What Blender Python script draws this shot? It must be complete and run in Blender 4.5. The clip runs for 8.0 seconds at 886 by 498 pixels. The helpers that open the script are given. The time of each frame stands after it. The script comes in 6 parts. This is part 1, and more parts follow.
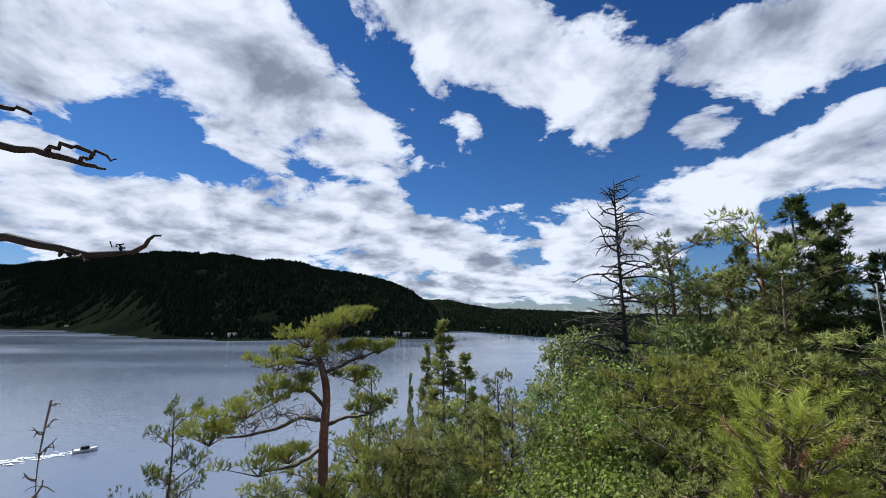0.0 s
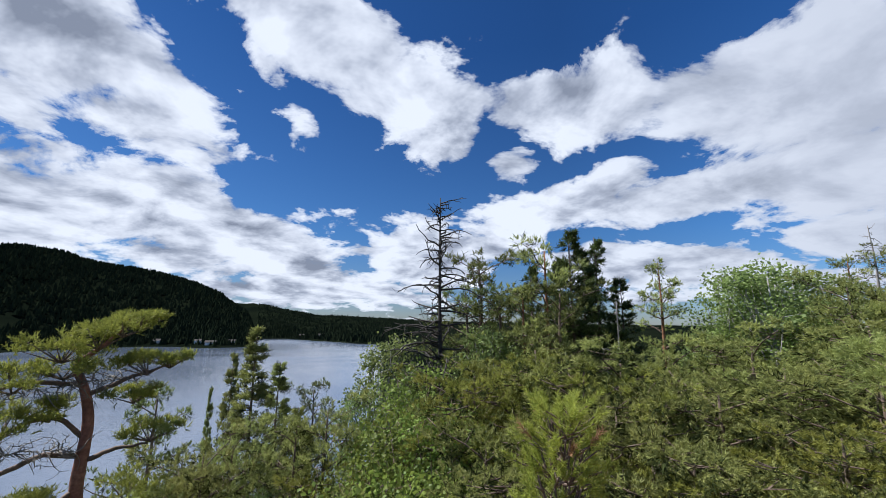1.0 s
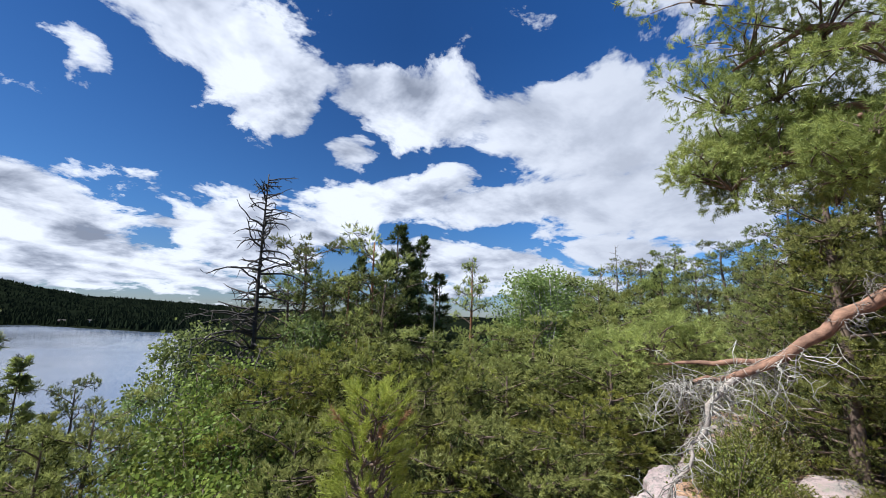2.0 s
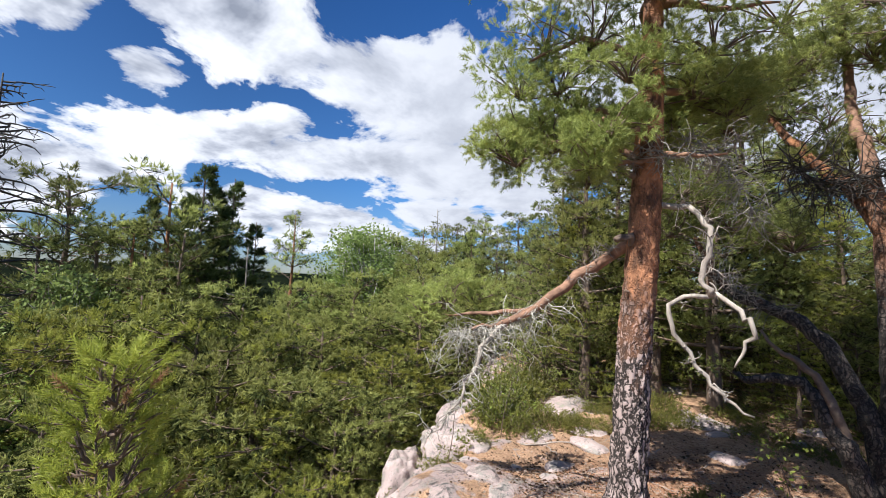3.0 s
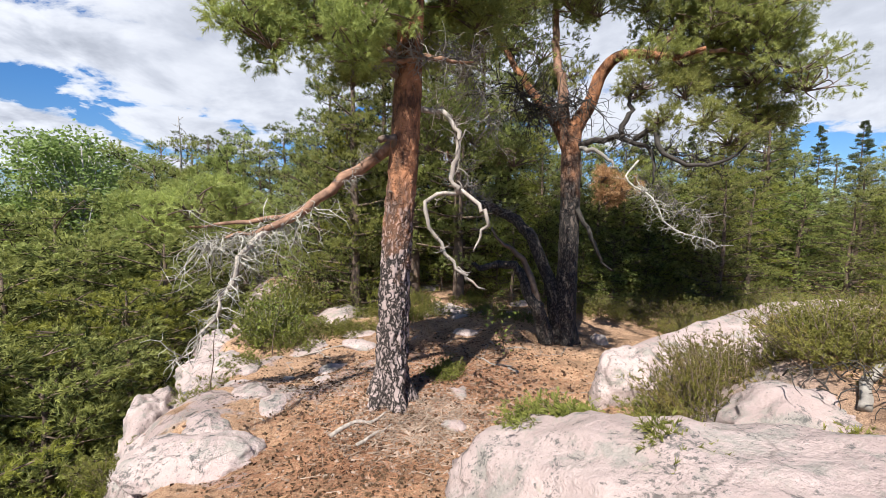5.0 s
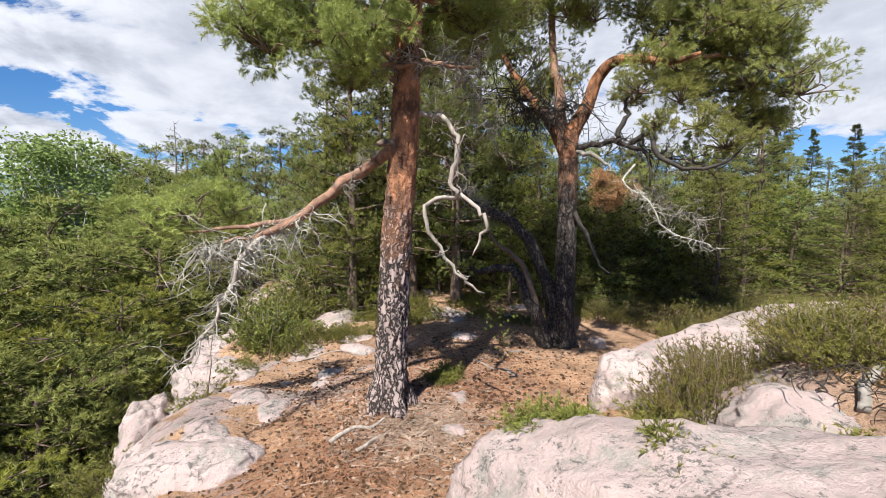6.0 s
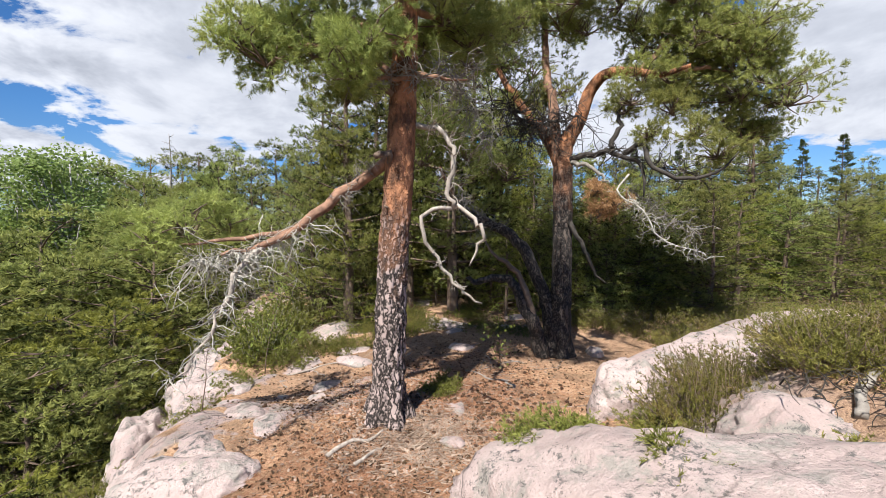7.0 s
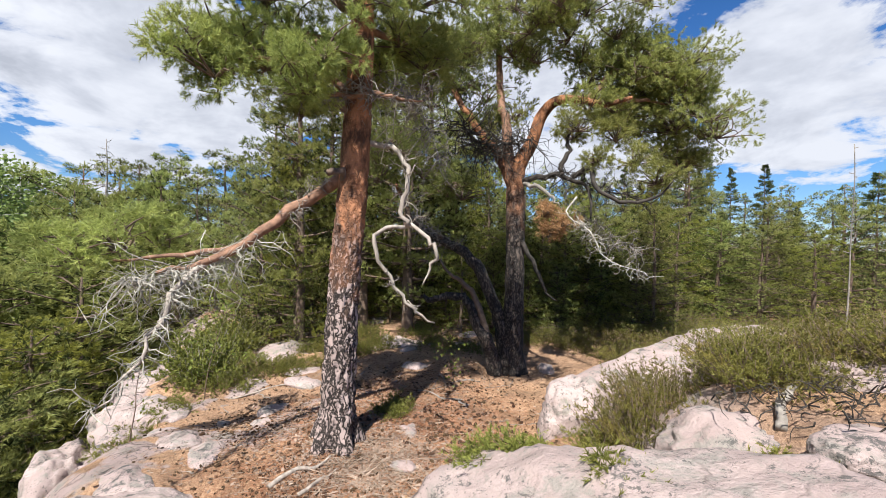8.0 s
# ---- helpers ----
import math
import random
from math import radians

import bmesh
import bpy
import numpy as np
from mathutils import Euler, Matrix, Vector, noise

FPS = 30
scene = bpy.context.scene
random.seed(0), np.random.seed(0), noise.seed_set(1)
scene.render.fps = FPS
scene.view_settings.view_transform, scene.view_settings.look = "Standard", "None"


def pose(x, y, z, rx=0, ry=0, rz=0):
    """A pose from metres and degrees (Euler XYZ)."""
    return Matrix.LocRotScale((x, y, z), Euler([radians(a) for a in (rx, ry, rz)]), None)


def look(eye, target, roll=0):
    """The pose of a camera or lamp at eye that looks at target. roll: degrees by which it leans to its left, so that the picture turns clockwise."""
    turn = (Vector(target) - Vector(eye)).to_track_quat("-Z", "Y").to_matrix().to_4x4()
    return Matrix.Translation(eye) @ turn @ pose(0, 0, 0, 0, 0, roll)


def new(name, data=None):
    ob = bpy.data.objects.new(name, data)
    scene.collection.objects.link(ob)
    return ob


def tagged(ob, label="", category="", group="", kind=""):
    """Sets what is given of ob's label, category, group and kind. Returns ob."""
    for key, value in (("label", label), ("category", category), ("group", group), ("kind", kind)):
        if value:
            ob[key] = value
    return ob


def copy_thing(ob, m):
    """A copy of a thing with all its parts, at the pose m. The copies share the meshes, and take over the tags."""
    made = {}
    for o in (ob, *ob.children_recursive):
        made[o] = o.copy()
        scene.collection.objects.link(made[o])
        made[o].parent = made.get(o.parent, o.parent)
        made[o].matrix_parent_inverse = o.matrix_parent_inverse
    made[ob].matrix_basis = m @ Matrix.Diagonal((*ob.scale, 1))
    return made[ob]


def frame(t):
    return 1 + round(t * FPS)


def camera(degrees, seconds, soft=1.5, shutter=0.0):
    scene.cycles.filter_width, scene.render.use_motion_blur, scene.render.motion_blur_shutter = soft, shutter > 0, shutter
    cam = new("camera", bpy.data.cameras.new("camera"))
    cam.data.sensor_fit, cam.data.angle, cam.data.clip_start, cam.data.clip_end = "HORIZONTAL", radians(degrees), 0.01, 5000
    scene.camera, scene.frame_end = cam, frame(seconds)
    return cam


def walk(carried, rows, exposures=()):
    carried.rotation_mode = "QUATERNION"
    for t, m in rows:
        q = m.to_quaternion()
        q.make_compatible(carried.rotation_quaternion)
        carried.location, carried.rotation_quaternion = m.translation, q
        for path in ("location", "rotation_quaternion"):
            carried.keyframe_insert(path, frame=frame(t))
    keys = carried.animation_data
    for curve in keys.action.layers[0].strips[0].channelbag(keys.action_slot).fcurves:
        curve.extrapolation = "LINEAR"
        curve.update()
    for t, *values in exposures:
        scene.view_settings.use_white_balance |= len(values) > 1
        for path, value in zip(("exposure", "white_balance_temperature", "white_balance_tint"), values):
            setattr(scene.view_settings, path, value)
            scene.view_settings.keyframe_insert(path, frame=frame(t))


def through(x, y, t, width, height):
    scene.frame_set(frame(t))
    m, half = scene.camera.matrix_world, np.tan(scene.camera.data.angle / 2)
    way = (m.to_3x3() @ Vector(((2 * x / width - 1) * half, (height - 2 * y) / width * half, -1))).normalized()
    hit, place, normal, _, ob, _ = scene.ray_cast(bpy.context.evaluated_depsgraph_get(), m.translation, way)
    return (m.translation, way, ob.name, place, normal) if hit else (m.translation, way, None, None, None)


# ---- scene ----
cam = camera(94.3, 8.0, soft=0.5)
METRES, EYE, TILT, LEAN, TURN = 0.95, 1.6, 9.5, 0.0, 0.0
ROWS = [
    (0.0, 0.0, 0.0, 0.0, 0.0, 0.0, -0.0),
    (0.5, 0.0139, 0.0152, 0.0125, -10.24, 0.88, -1.96),
    (1.0, -0.0234, 0.0494, 0.0296, -23.64, 1.81, -4.25),
    (1.5, -0.0439, 0.032, 0.0312, -35.97, 2.59, -6.5),
    (3.0, 0.0892, -0.1549, 0.0445, -71.01, 1.35, -11.4),
    (3.5, 0.2165, -0.3507, -0.0495, -84.48, -1.2, -11.97),
    (4.0, 0.2676, -0.3861, -0.0876, -95.47, -3.23, -11.7),
    (4.5, 0.2481, -0.2984, -0.1346, -101.43, -4.04, -10.7),
    (6.0, 0.2536, -0.2017, -0.1457, -103.05, -2.6, -9.94),
    (6.5, 0.2404, -0.2002, -0.151, -103.02, -1.83, -9.69),
    (7.0, 0.2474, -0.188, -0.1519, -103.68, -0.98, -9.52),
    (7.5, 0.2453, -0.1821, -0.1426, -104.25, -0.17, -9.53),
    (8.0, 0.244, -0.2183, -0.1126, -109.73, 2.21, -10.1),
]
walk(cam, [(t, pose(0, 0, EYE, TILT, LEAN, TURN) @ pose(METRES * x, METRES * y, METRES * z, 90 + pitch, roll, yaw)) for t, x, y, z, yaw, pitch, roll in ROWS],
     exposures=[(0.0, 0.68, 5850, 10), (1.7, 0.76, 5850, 10), (3.2, 1.06, 6200, 10), (8.0, 1.04, 6300, 10)])

# ---- sky and sun ----
SUN_AZ, SUN_EL = 144.0, 54.0


class Nodes:
    """Short hand for building node trees."""

    def __init__(self, tree):
        self.t = tree

    def add(self, kind, **sets):
        n = self.t.nodes.new(kind)
        for k, v in sets.items():
            setattr(n, k, v)
        return n

    def put(self, socket, v):
        if isinstance(v, bpy.types.NodeSocket):
            self.t.links.new(v, socket)
        elif v is not None:
            socket.default_value = v

    def math(self, op, a, b=None, c=None, clamp=False):
        n = self.add("ShaderNodeMath", operation=op, use_clamp=clamp)
        for s, v in zip(n.inputs, (a, b, c)):
            self.put(s, v)
        return n.outputs[0]

    def vmath(self, op, a, b=None):
        n = self.add("ShaderNodeVectorMath", operation=op)
        self.put(n.inputs[0], a)
        self.put(n.inputs[1], b)
        return n.outputs[0]

    def noise(self, vec, scale, detail=4, rough=0.55, distort=0.0):
        n = self.add("ShaderNodeTexNoise")
        self.put(n.inputs["Vector"], vec)
        for k, v in (("Scale", scale), ("Detail", detail), ("Roughness", rough), ("Distortion", distort)):
            n.inputs[k].default_value = v
        return n.outputs["Fac"]

    def voronoi(self, vec, scale, feature="F1", out="Distance", rand=1.0):
        n = self.add("ShaderNodeTexVoronoi", feature=feature)
        self.put(n.inputs["Vector"], vec)
        n.inputs["Scale"].default_value = scale
        n.inputs["Randomness"].default_value = rand
        return n.outputs[out]

    def ramp(self, fac, *stops):
        n = self.add("ShaderNodeValToRGB")
        while len(n.color_ramp.elements) < len(stops):
            n.color_ramp.elements.new(0.5)
        for e, (p, c) in zip(n.color_ramp.elements, stops):
            e.position = p
            e.color = (c, c, c, 1) if isinstance(c, (int, float)) else (*c, 1)
        self.put(n.inputs[0], fac)
        return n.outputs[0]

    def mix(self, fac, a, b, blend="MIX"):
        n = self.add("ShaderNodeMix", data_type="RGBA", blend_type=blend)
        for s, v in ((n.inputs[0], fac), (n.inputs[6], a), (n.inputs[7], b)):
            if isinstance(v, tuple) and len(v) == 3:
                v = (*v, 1)
            self.put(s, v)
        return n.outputs[2]

    def scaled(self, vec, x, y, z):
        return self.vmath("MULTIPLY", vec, (x, y, z))

    def bump(self, height, strength, dist):
        n = self.add("ShaderNodeBump")
        n.inputs["Strength"].default_value, n.inputs["Distance"].default_value = strength, dist
        self.put(n.inputs["Height"], height)
        return n.outputs[0]


# Clouds: azimuth and elevation of the middle, half width and half height, turn, weight.
CLOUDS = [
    (-22, 24, 26, 11, 0, 1.1), (-38, 12, 16, 5, 10, 1.0), (-10, 9, 14, 3.5, 0, 0.9), (-50, 38, 24, 10, 0, 1.0), (5, 40, 18, 7, 10, 0.9),
    (135.4, 28.0, 11.4, 4.8, -1, 1.0), (118.8, 30.6, 16.0, 7.3, 19, 1.1), (136.3, 25.0, 5.5, 4.7, -17, 1.1), (105.2, 27.0, 8.0, 4.5, 27, 0.9), (103.4, 22.2, 8.6, 3.7, 4, 1.0),
    (116.6, 21.2, 7.2, 2.3, 19, 0.9), (136.3, 15.0, 4.6, 3.7, -31, 0.9), (84.2, 37.0, 17.4, 5.7, 15, 1.1), (72.1, 30.1, 13.1, 5.2, 27, 1.1), (86.2, 24.9, 3.6, 2.7, 28, 0.6),
    (92.1, 32.0, 4.5, 2.3, 38, 0.6), (47.9, 27.7, 10.4, 5.7, -6, 1.1), (55.6, 22.3, 5.1, 3.2, -6, 1.0), (46.0, 16.8, 8.4, 3.4, -19, 1.0), (122.6, 10.8, 19.1, 5.3, 0, 1.15),
    (96.7, 11.1, 19.8, 5.4, 16, 1.1), (133.9, 9.2, 6.8, 2.9, -9, 0.9), (69.6, 9.7, 11.2, 5.2, 4, 1.0), (82.5, 4.8, 19.4, 3.5, 0, 0.9), (56.5, 13.3, 9.2, 3.9, -16, 1.0),
    (44.8, 9.0, 4.9, 2.7, -8, 0.9), (26.9, 24.0, 9.3, 6.0, -4, 1.1), (18.5, 26.1, 6.9, 5.2, 76, 0.95), (35.3, 15.5, 18.3, 3.0, 2, 1.0), (36.1, 6.7, 15.5, 3.4, 3, 1.0),
    (20.9, 8.9, 4.9, 2.2, 8, 0.9), (20.6, 23.5, 15.2, 7.3, 12, 1.1), (8.1, 17.9, 13.8, 5.7, 6, 1.1), (39.6, 15.6, 13.9, 3.0, -2, 0.9), (44.5, 8.6, 9.6, 2.4, -4, 0.8),
    (49.2, 16.9, 4.6, 3.1, -15, 0.9), (17.0, 8.5, 11.9, 2.7, -4, 0.9), (36.5, 5.9, 8.2, 3.3, -7, 0.8), (20.2, 16.1, 15.9, 4.8, 0, 1.1), (9.6, 12.5, 10.5, 3.3, -1, 1.1),
    (25.1, 19.9, 9.4, 3.1, -5, 0.9), (14.7, 9.7, 7.9, 1.4, -6, 0.9), (-56.5, 14.9, 7.7, 5.2, 27, 1.2), (-59.2, 18.6, 9.8, 6.1, 22, 1.2), (-60.3, 10.0, 5.4, 2.3, 2, 0.7),
    (-48.8, 13.2, 12.0, 2.6, 6, 0.8),
]


def build_world():
    world = bpy.data.worlds.new("sky")
    scene.world = world
    world.use_nodes = True
    t = world.node_tree
    t.nodes.clear()
    g = Nodes(t)
    sky = g.add("ShaderNodeTexSky", sky_type="NISHITA", sun_disc=False, sun_elevation=radians(SUN_EL), sun_rotation=radians(90 - SUN_AZ))
    sky.air_density, sky.dust_density, sky.ozone_density = 1.0, 0.3, 2.5
    d = g.add("ShaderNodeTexCoord").outputs["Generated"]
    sep = g.add("ShaderNodeSeparateXYZ")
    g.put(sep.inputs[0], d)
    x, y, z = sep.outputs
    az = g.math("MULTIPLY", g.math("ARCTAN2", y, x), 180 / math.pi)
    el = g.math("MULTIPLY", g.math("ARCSINE", z), 180 / math.pi)
    flat = g.math("ADD", g.math("MAXIMUM", z, 0.0), 0.26)
    plane = g.add("ShaderNodeCombineXYZ")
    g.put(plane.inputs[0], g.math("DIVIDE", x, flat))
    g.put(plane.inputs[1], g.math("DIVIDE", y, flat))
    plane = plane.outputs[0]
    fine = g.noise(plane, 3.1, 11, 0.62, 0.25)
    toward = g.vmath("ADD", plane, (-0.10, 0.07, 0.0))
    lit = g.noise(toward, 3.1, 5, 0.6, 0.25)
    blobs = None
    for caz, cel, w, h, turn, weight in CLOUDS:
        c, s = math.cos(radians(turn)), math.sin(radians(turn))
        da, de = g.math("SUBTRACT", az, caz), g.math("SUBTRACT", el, cel)
        u = g.math("ADD", g.math("MULTIPLY", da, c / w), g.math("MULTIPLY", de, s / w))
        v = g.math("ADD", g.math("MULTIPLY", da, -s / h), g.math("MULTIPLY", de, c / h))
        r = g.math("ADD", g.math("MULTIPLY", u, u), g.math("MULTIPLY", v, v))
        b = g.math("MULTIPLY", g.math("DIVIDE", 1.0, g.math("ADD", 1.0, g.math("POWER", r, 1.5))), weight)
        blobs = b if blobs is None else g.math("MAXIMUM", blobs, b)
    wisps = g.math("MULTIPLY", g.math("SUBTRACT", g.noise(plane, 1.1, 3, 0.5, 0.2), 0.5), 0.5)
    dens = g.math("ADD", g.math("ADD", g.math("SUBTRACT", blobs, 0.06), wisps), g.math("MULTIPLY", g.math("SUBTRACT", fine, 0.5), 2.3))
    cover = g.ramp(dens, (0.38, 0.0), (0.45, 0.55), (0.55, 0.95), (0.68, 1.0))
    broad = g.noise(plane, 2.3, 3, 0.5, 0.2)
    relief = g.math("MULTIPLY", g.math("SUBTRACT", lit, g.noise(plane, 3.1, 5, 0.6, 0.25)), 1.9)
    thick = g.math("ADD", g.math("MULTIPLY", blobs, 0.36), g.math("ADD", relief, g.math("MULTIPLY", g.math("SUBTRACT", broad, 0.5), 1.5)))
    thick = g.math("ADD", thick, g.math("MULTIPLY", g.math("SUBTRACT", fine, 0.5), 0.6))
    shade = g.ramp(g.math("ADD", thick, 0.2), (0.28, (0.72, 0.73, 0.76)), (0.5, (0.56, 0.575, 0.62)), (0.66, (0.40, 0.42, 0.475)), (0.92, (0.21, 0.23, 0.28)))
    veil = g.ramp(g.math("DIVIDE", g.math("SUBTRACT", 55.0, az), 60.0), (0.1, 0.0), (0.6, 0.7))
    shade = g.mix(veil, shade, (0.47, 0.485, 0.53))
    tint = g.ramp(g.math("DIVIDE", el, 60.0), (0.0, (0.042, 0.046, 0.056)), (0.2, (0.028, 0.046, 0.066)), (0.6, (0.016, 0.033, 0.055)))
    air = g.vmath("MULTIPLY", sky.outputs[0], tint)
    air = g.mix(veil, air, g.vmath("MULTIPLY", air, (1.5, 1.6, 1.6)))
    col = g.mix(cover, air, shade)
    bg = g.add("ShaderNodeBackground")
    g.put(bg.inputs[0], col)
    bg.inputs[1].default_value = 0.77
    out = g.add("ShaderNodeOutputWorld")
    t.links.new(bg.outputs[0], out.inputs[0])


build_world()
lamp = bpy.data.lights.new("sun", "SUN")
lamp.energy, lamp.angle, lamp.color = 5.0, radians(0.5), (1.0, 0.95, 0.87)
sun = new("sun", lamp)
_sd = Vector((math.cos(radians(SUN_EL)) * math.cos(radians(SUN_AZ)), math.cos(radians(SUN_EL)) * math.sin(radians(SUN_AZ)), math.sin(radians(SUN_EL))))
sun.matrix_world = look(_sd * 60, (0, 0, 0))


# ---- materials ----
def material(name):
    m = bpy.data.materials.new(name)
    m.use_nodes = True
    g = Nodes(m.node_tree)
    b = m.node_tree.nodes["Principled BSDF"]
    return m, g, b


def mat_leaf(name, dark, light, through=0.3, rough=0.5, yellow=None):
    """Needles or leaves: dark and light tones by leaf and by clump, some light shining through."""
    m, g, b = material(name)
    geo = g.add("ShaderNodeNewGeometry")
    obj = g.add("ShaderNodeObjectInfo")
    tex = g.add("ShaderNodeTexCoord").outputs["Object"]
    clump = g.ramp(g.noise(tex, 2.4, 4, 0.6), (0.34, 0.0), (0.66, 1.0))
    f = g.math("ADD", g.math("MULTIPLY", geo.outputs["Random Per Island"], 0.5), g.math("MULTIPLY", clump, 0.5), clamp=True)
    col = g.mix(f, dark, light)
    if yellow:
        col = g.mix(g.ramp(g.noise(tex, 2.2, 2), (0.6, 0.0), (0.75, 0.6)), col, yellow)
    hsv = g.add("ShaderNodeHueSaturation")
    g.put(hsv.inputs["Hue"], g.math("ADD", g.math("MULTIPLY", obj.outputs["Random"], 0.03), 0.485))
    g.put(hsv.inputs["Value"], g.math("ADD", g.math("MULTIPLY", obj.outputs["Random"], 0.4), 0.8))
    g.put(hsv.inputs["Color"], col)
    col = hsv.outputs[0]
    g.put(b.inputs["Base Color"], col)
    b.inputs["Roughness"].default_value = rough
    b.inputs["Specular IOR Level"].default_value = 0.22 if rough < 0.6 else 0.0
    tr = g.add("ShaderNodeBsdfTranslucent")
    g.put(tr.inputs[0], col)
    mx = g.add("ShaderNodeMixShader")
    mx.inputs[0].default_value = through
    g.t.links.new(b.outputs[0], mx.inputs[1])
    g.t.links.new(tr.outputs[0], mx.inputs[2])
    g.t.links.new(mx.outputs[0], g.t.nodes["Material Output"].inputs[0])
    return m


def mat_bark(name, low, crack, high, change=2.4):
    """Plated bark, grey below and flaking orange above the height `change`."""
    m, g, b = material(name)
    tex = g.add("ShaderNodeTexCoord").outputs["Object"]
    sep = g.add("ShaderNodeSeparateXYZ")
    g.put(sep.inputs[0], tex)
    long = g.scaled(tex, 1, 1, 0.24)
    wob = g.add("ShaderNodeTexNoise")
    g.put(wob.inputs["Vector"], tex)
    wob.inputs["Scale"].default_value, wob.inputs["Detail"].default_value = 14, 5
    cells = g.voronoi(g.vmath("ADD", long, g.vmath("MULTIPLY", wob.outputs["Color"], (0.13, 0.13, 0.13))), 20, "DISTANCE_TO_EDGE")
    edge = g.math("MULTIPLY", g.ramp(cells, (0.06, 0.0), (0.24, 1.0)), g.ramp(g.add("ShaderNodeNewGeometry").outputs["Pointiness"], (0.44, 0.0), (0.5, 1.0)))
    grain = g.noise(long, 30, 6, 0.65)
    patch = g.noise(tex, 5, 4)
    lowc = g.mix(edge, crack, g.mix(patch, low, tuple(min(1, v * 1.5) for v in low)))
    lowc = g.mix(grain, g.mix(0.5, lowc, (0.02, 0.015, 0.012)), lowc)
    flake = g.noise(g.scaled(tex, 1, 1, 0.5), 9, 6, 0.65)
    highc = g.mix(g.ramp(flake, (0.40, 0.0), (0.60, 1.0)), tuple(v * 0.22 for v in high), high)
    up = g.math("ADD", sep.outputs[2], g.math("MULTIPLY", g.math("SUBTRACT", patch, 0.5), 1.6))
    f = g.ramp(g.math("DIVIDE", up, change * 2), (0.38, 0.0), (0.6, 1.0))
    g.put(b.inputs["Base Color"], g.mix(f, lowc, highc))
    b.inputs["Roughness"].default_value = 0.9
    h = g.math("ADD", g.math("MULTIPLY", edge, 0.7), g.math("MULTIPLY", grain, 0.4))
    g.put(b.inputs["Normal"], g.bump(h, 0.8, 0.02))
    return m


def mat_plain(name, dark, light, scale=12, rough=0.85, bump=0.01, stretch=1.0):
    m, g, b = material(name)
    tex = g.scaled(g.add("ShaderNodeTexCoord").outputs["Object"], 1, 1, stretch)
    n = g.noise(tex, scale, 6, 0.6)
    col = g.mix(g.ramp(n, (0.3, 0.0), (0.7, 1.0)), dark, light)
    col = g.mix(g.ramp(g.noise(tex, scale * 0.17, 3), (0.4, 0.0), (0.7, 0.5)), col, tuple(v * 0.55 for v in dark))
    g.put(b.inputs["Base Color"], col)
    b.inputs["Roughness"].default_value = rough
    g.put(b.inputs["Normal"], g.bump(n, 0.6, bump))
    return m


def rock_colour(g, tex):
    """Pale pink-grey granite with crystals, grey lichen crusts, black specks and cracks."""
    grain = g.noise(tex, 90, 3, 0.7)
    base = g.mix(g.ramp(g.noise(tex, 1.6, 5, 0.6), (0.35, 0.0), (0.65, 1.0)), (0.33, 0.25, 0.23), (0.48, 0.38, 0.35))
    base = g.mix(g.ramp(grain, (0.3, 0.35), (0.6, 0.0)), base, (0.25, 0.2, 0.19))
    lich = g.ramp(g.noise(tex, 4.0, 10, 0.74, 0.4), (0.50, 0.0), (0.60, 0.7))
    base = g.mix(lich, base, g.mix(g.noise(tex, 60, 4, 0.7), (0.09, 0.09, 0.08), (0.36, 0.35, 0.30)))
    dark = g.ramp(g.noise(tex, 6, 10, 0.78, 0.5), (0.56, 0.0), (0.61, 0.9))
    dark = g.math("MAXIMUM", dark, g.ramp(g.math("ADD", g.noise(tex, 38, 6, 0.7), g.math("MULTIPLY", g.noise(tex, 3.1, 3), 0.5)), (0.84, 0.0), (0.9, 0.8)))
    base = g.mix(dark, base, (0.07, 0.07, 0.065))
    moss = g.ramp(g.noise(tex, 2.7, 8, 0.7), (0.62, 0.0), (0.70, 0.6))
    base = g.mix(moss, base, (0.24, 0.26, 0.15))
    wob = g.add("ShaderNodeTexNoise")
    g.put(wob.inputs["Vector"], tex)
    wob.inputs["Scale"].default_value, wob.inputs["Detail"].default_value = 1.5, 6
    crackline = g.ramp(g.voronoi(g.vmath("ADD", tex, wob.outputs["Color"]), 0.8, "DISTANCE_TO_EDGE"), (0.0, 0.8), (0.012, 0.0))
    crackline = g.math("MULTIPLY", crackline, g.ramp(g.noise(tex, 1.1, 2), (0.5, 0.0), (0.6, 1.0)))
    return g.mix(crackline, base, (0.08, 0.065, 0.055)), g.math("ADD", g.math("MULTIPLY", grain, 0.25), g.noise(tex, 14, 8, 0.65))


def mat_rock():
    m, g, b = material("granite")
    tex = g.add("ShaderNodeNewGeometry").outputs["Position"]
    col, h = rock_colour(g, tex)
    g.put(b.inputs["Base Color"], col)
    b.inputs["Roughness"].default_value = 0.88
    g.put(b.inputs["Normal"], g.bump(h, 0.8, 0.04))
    return m


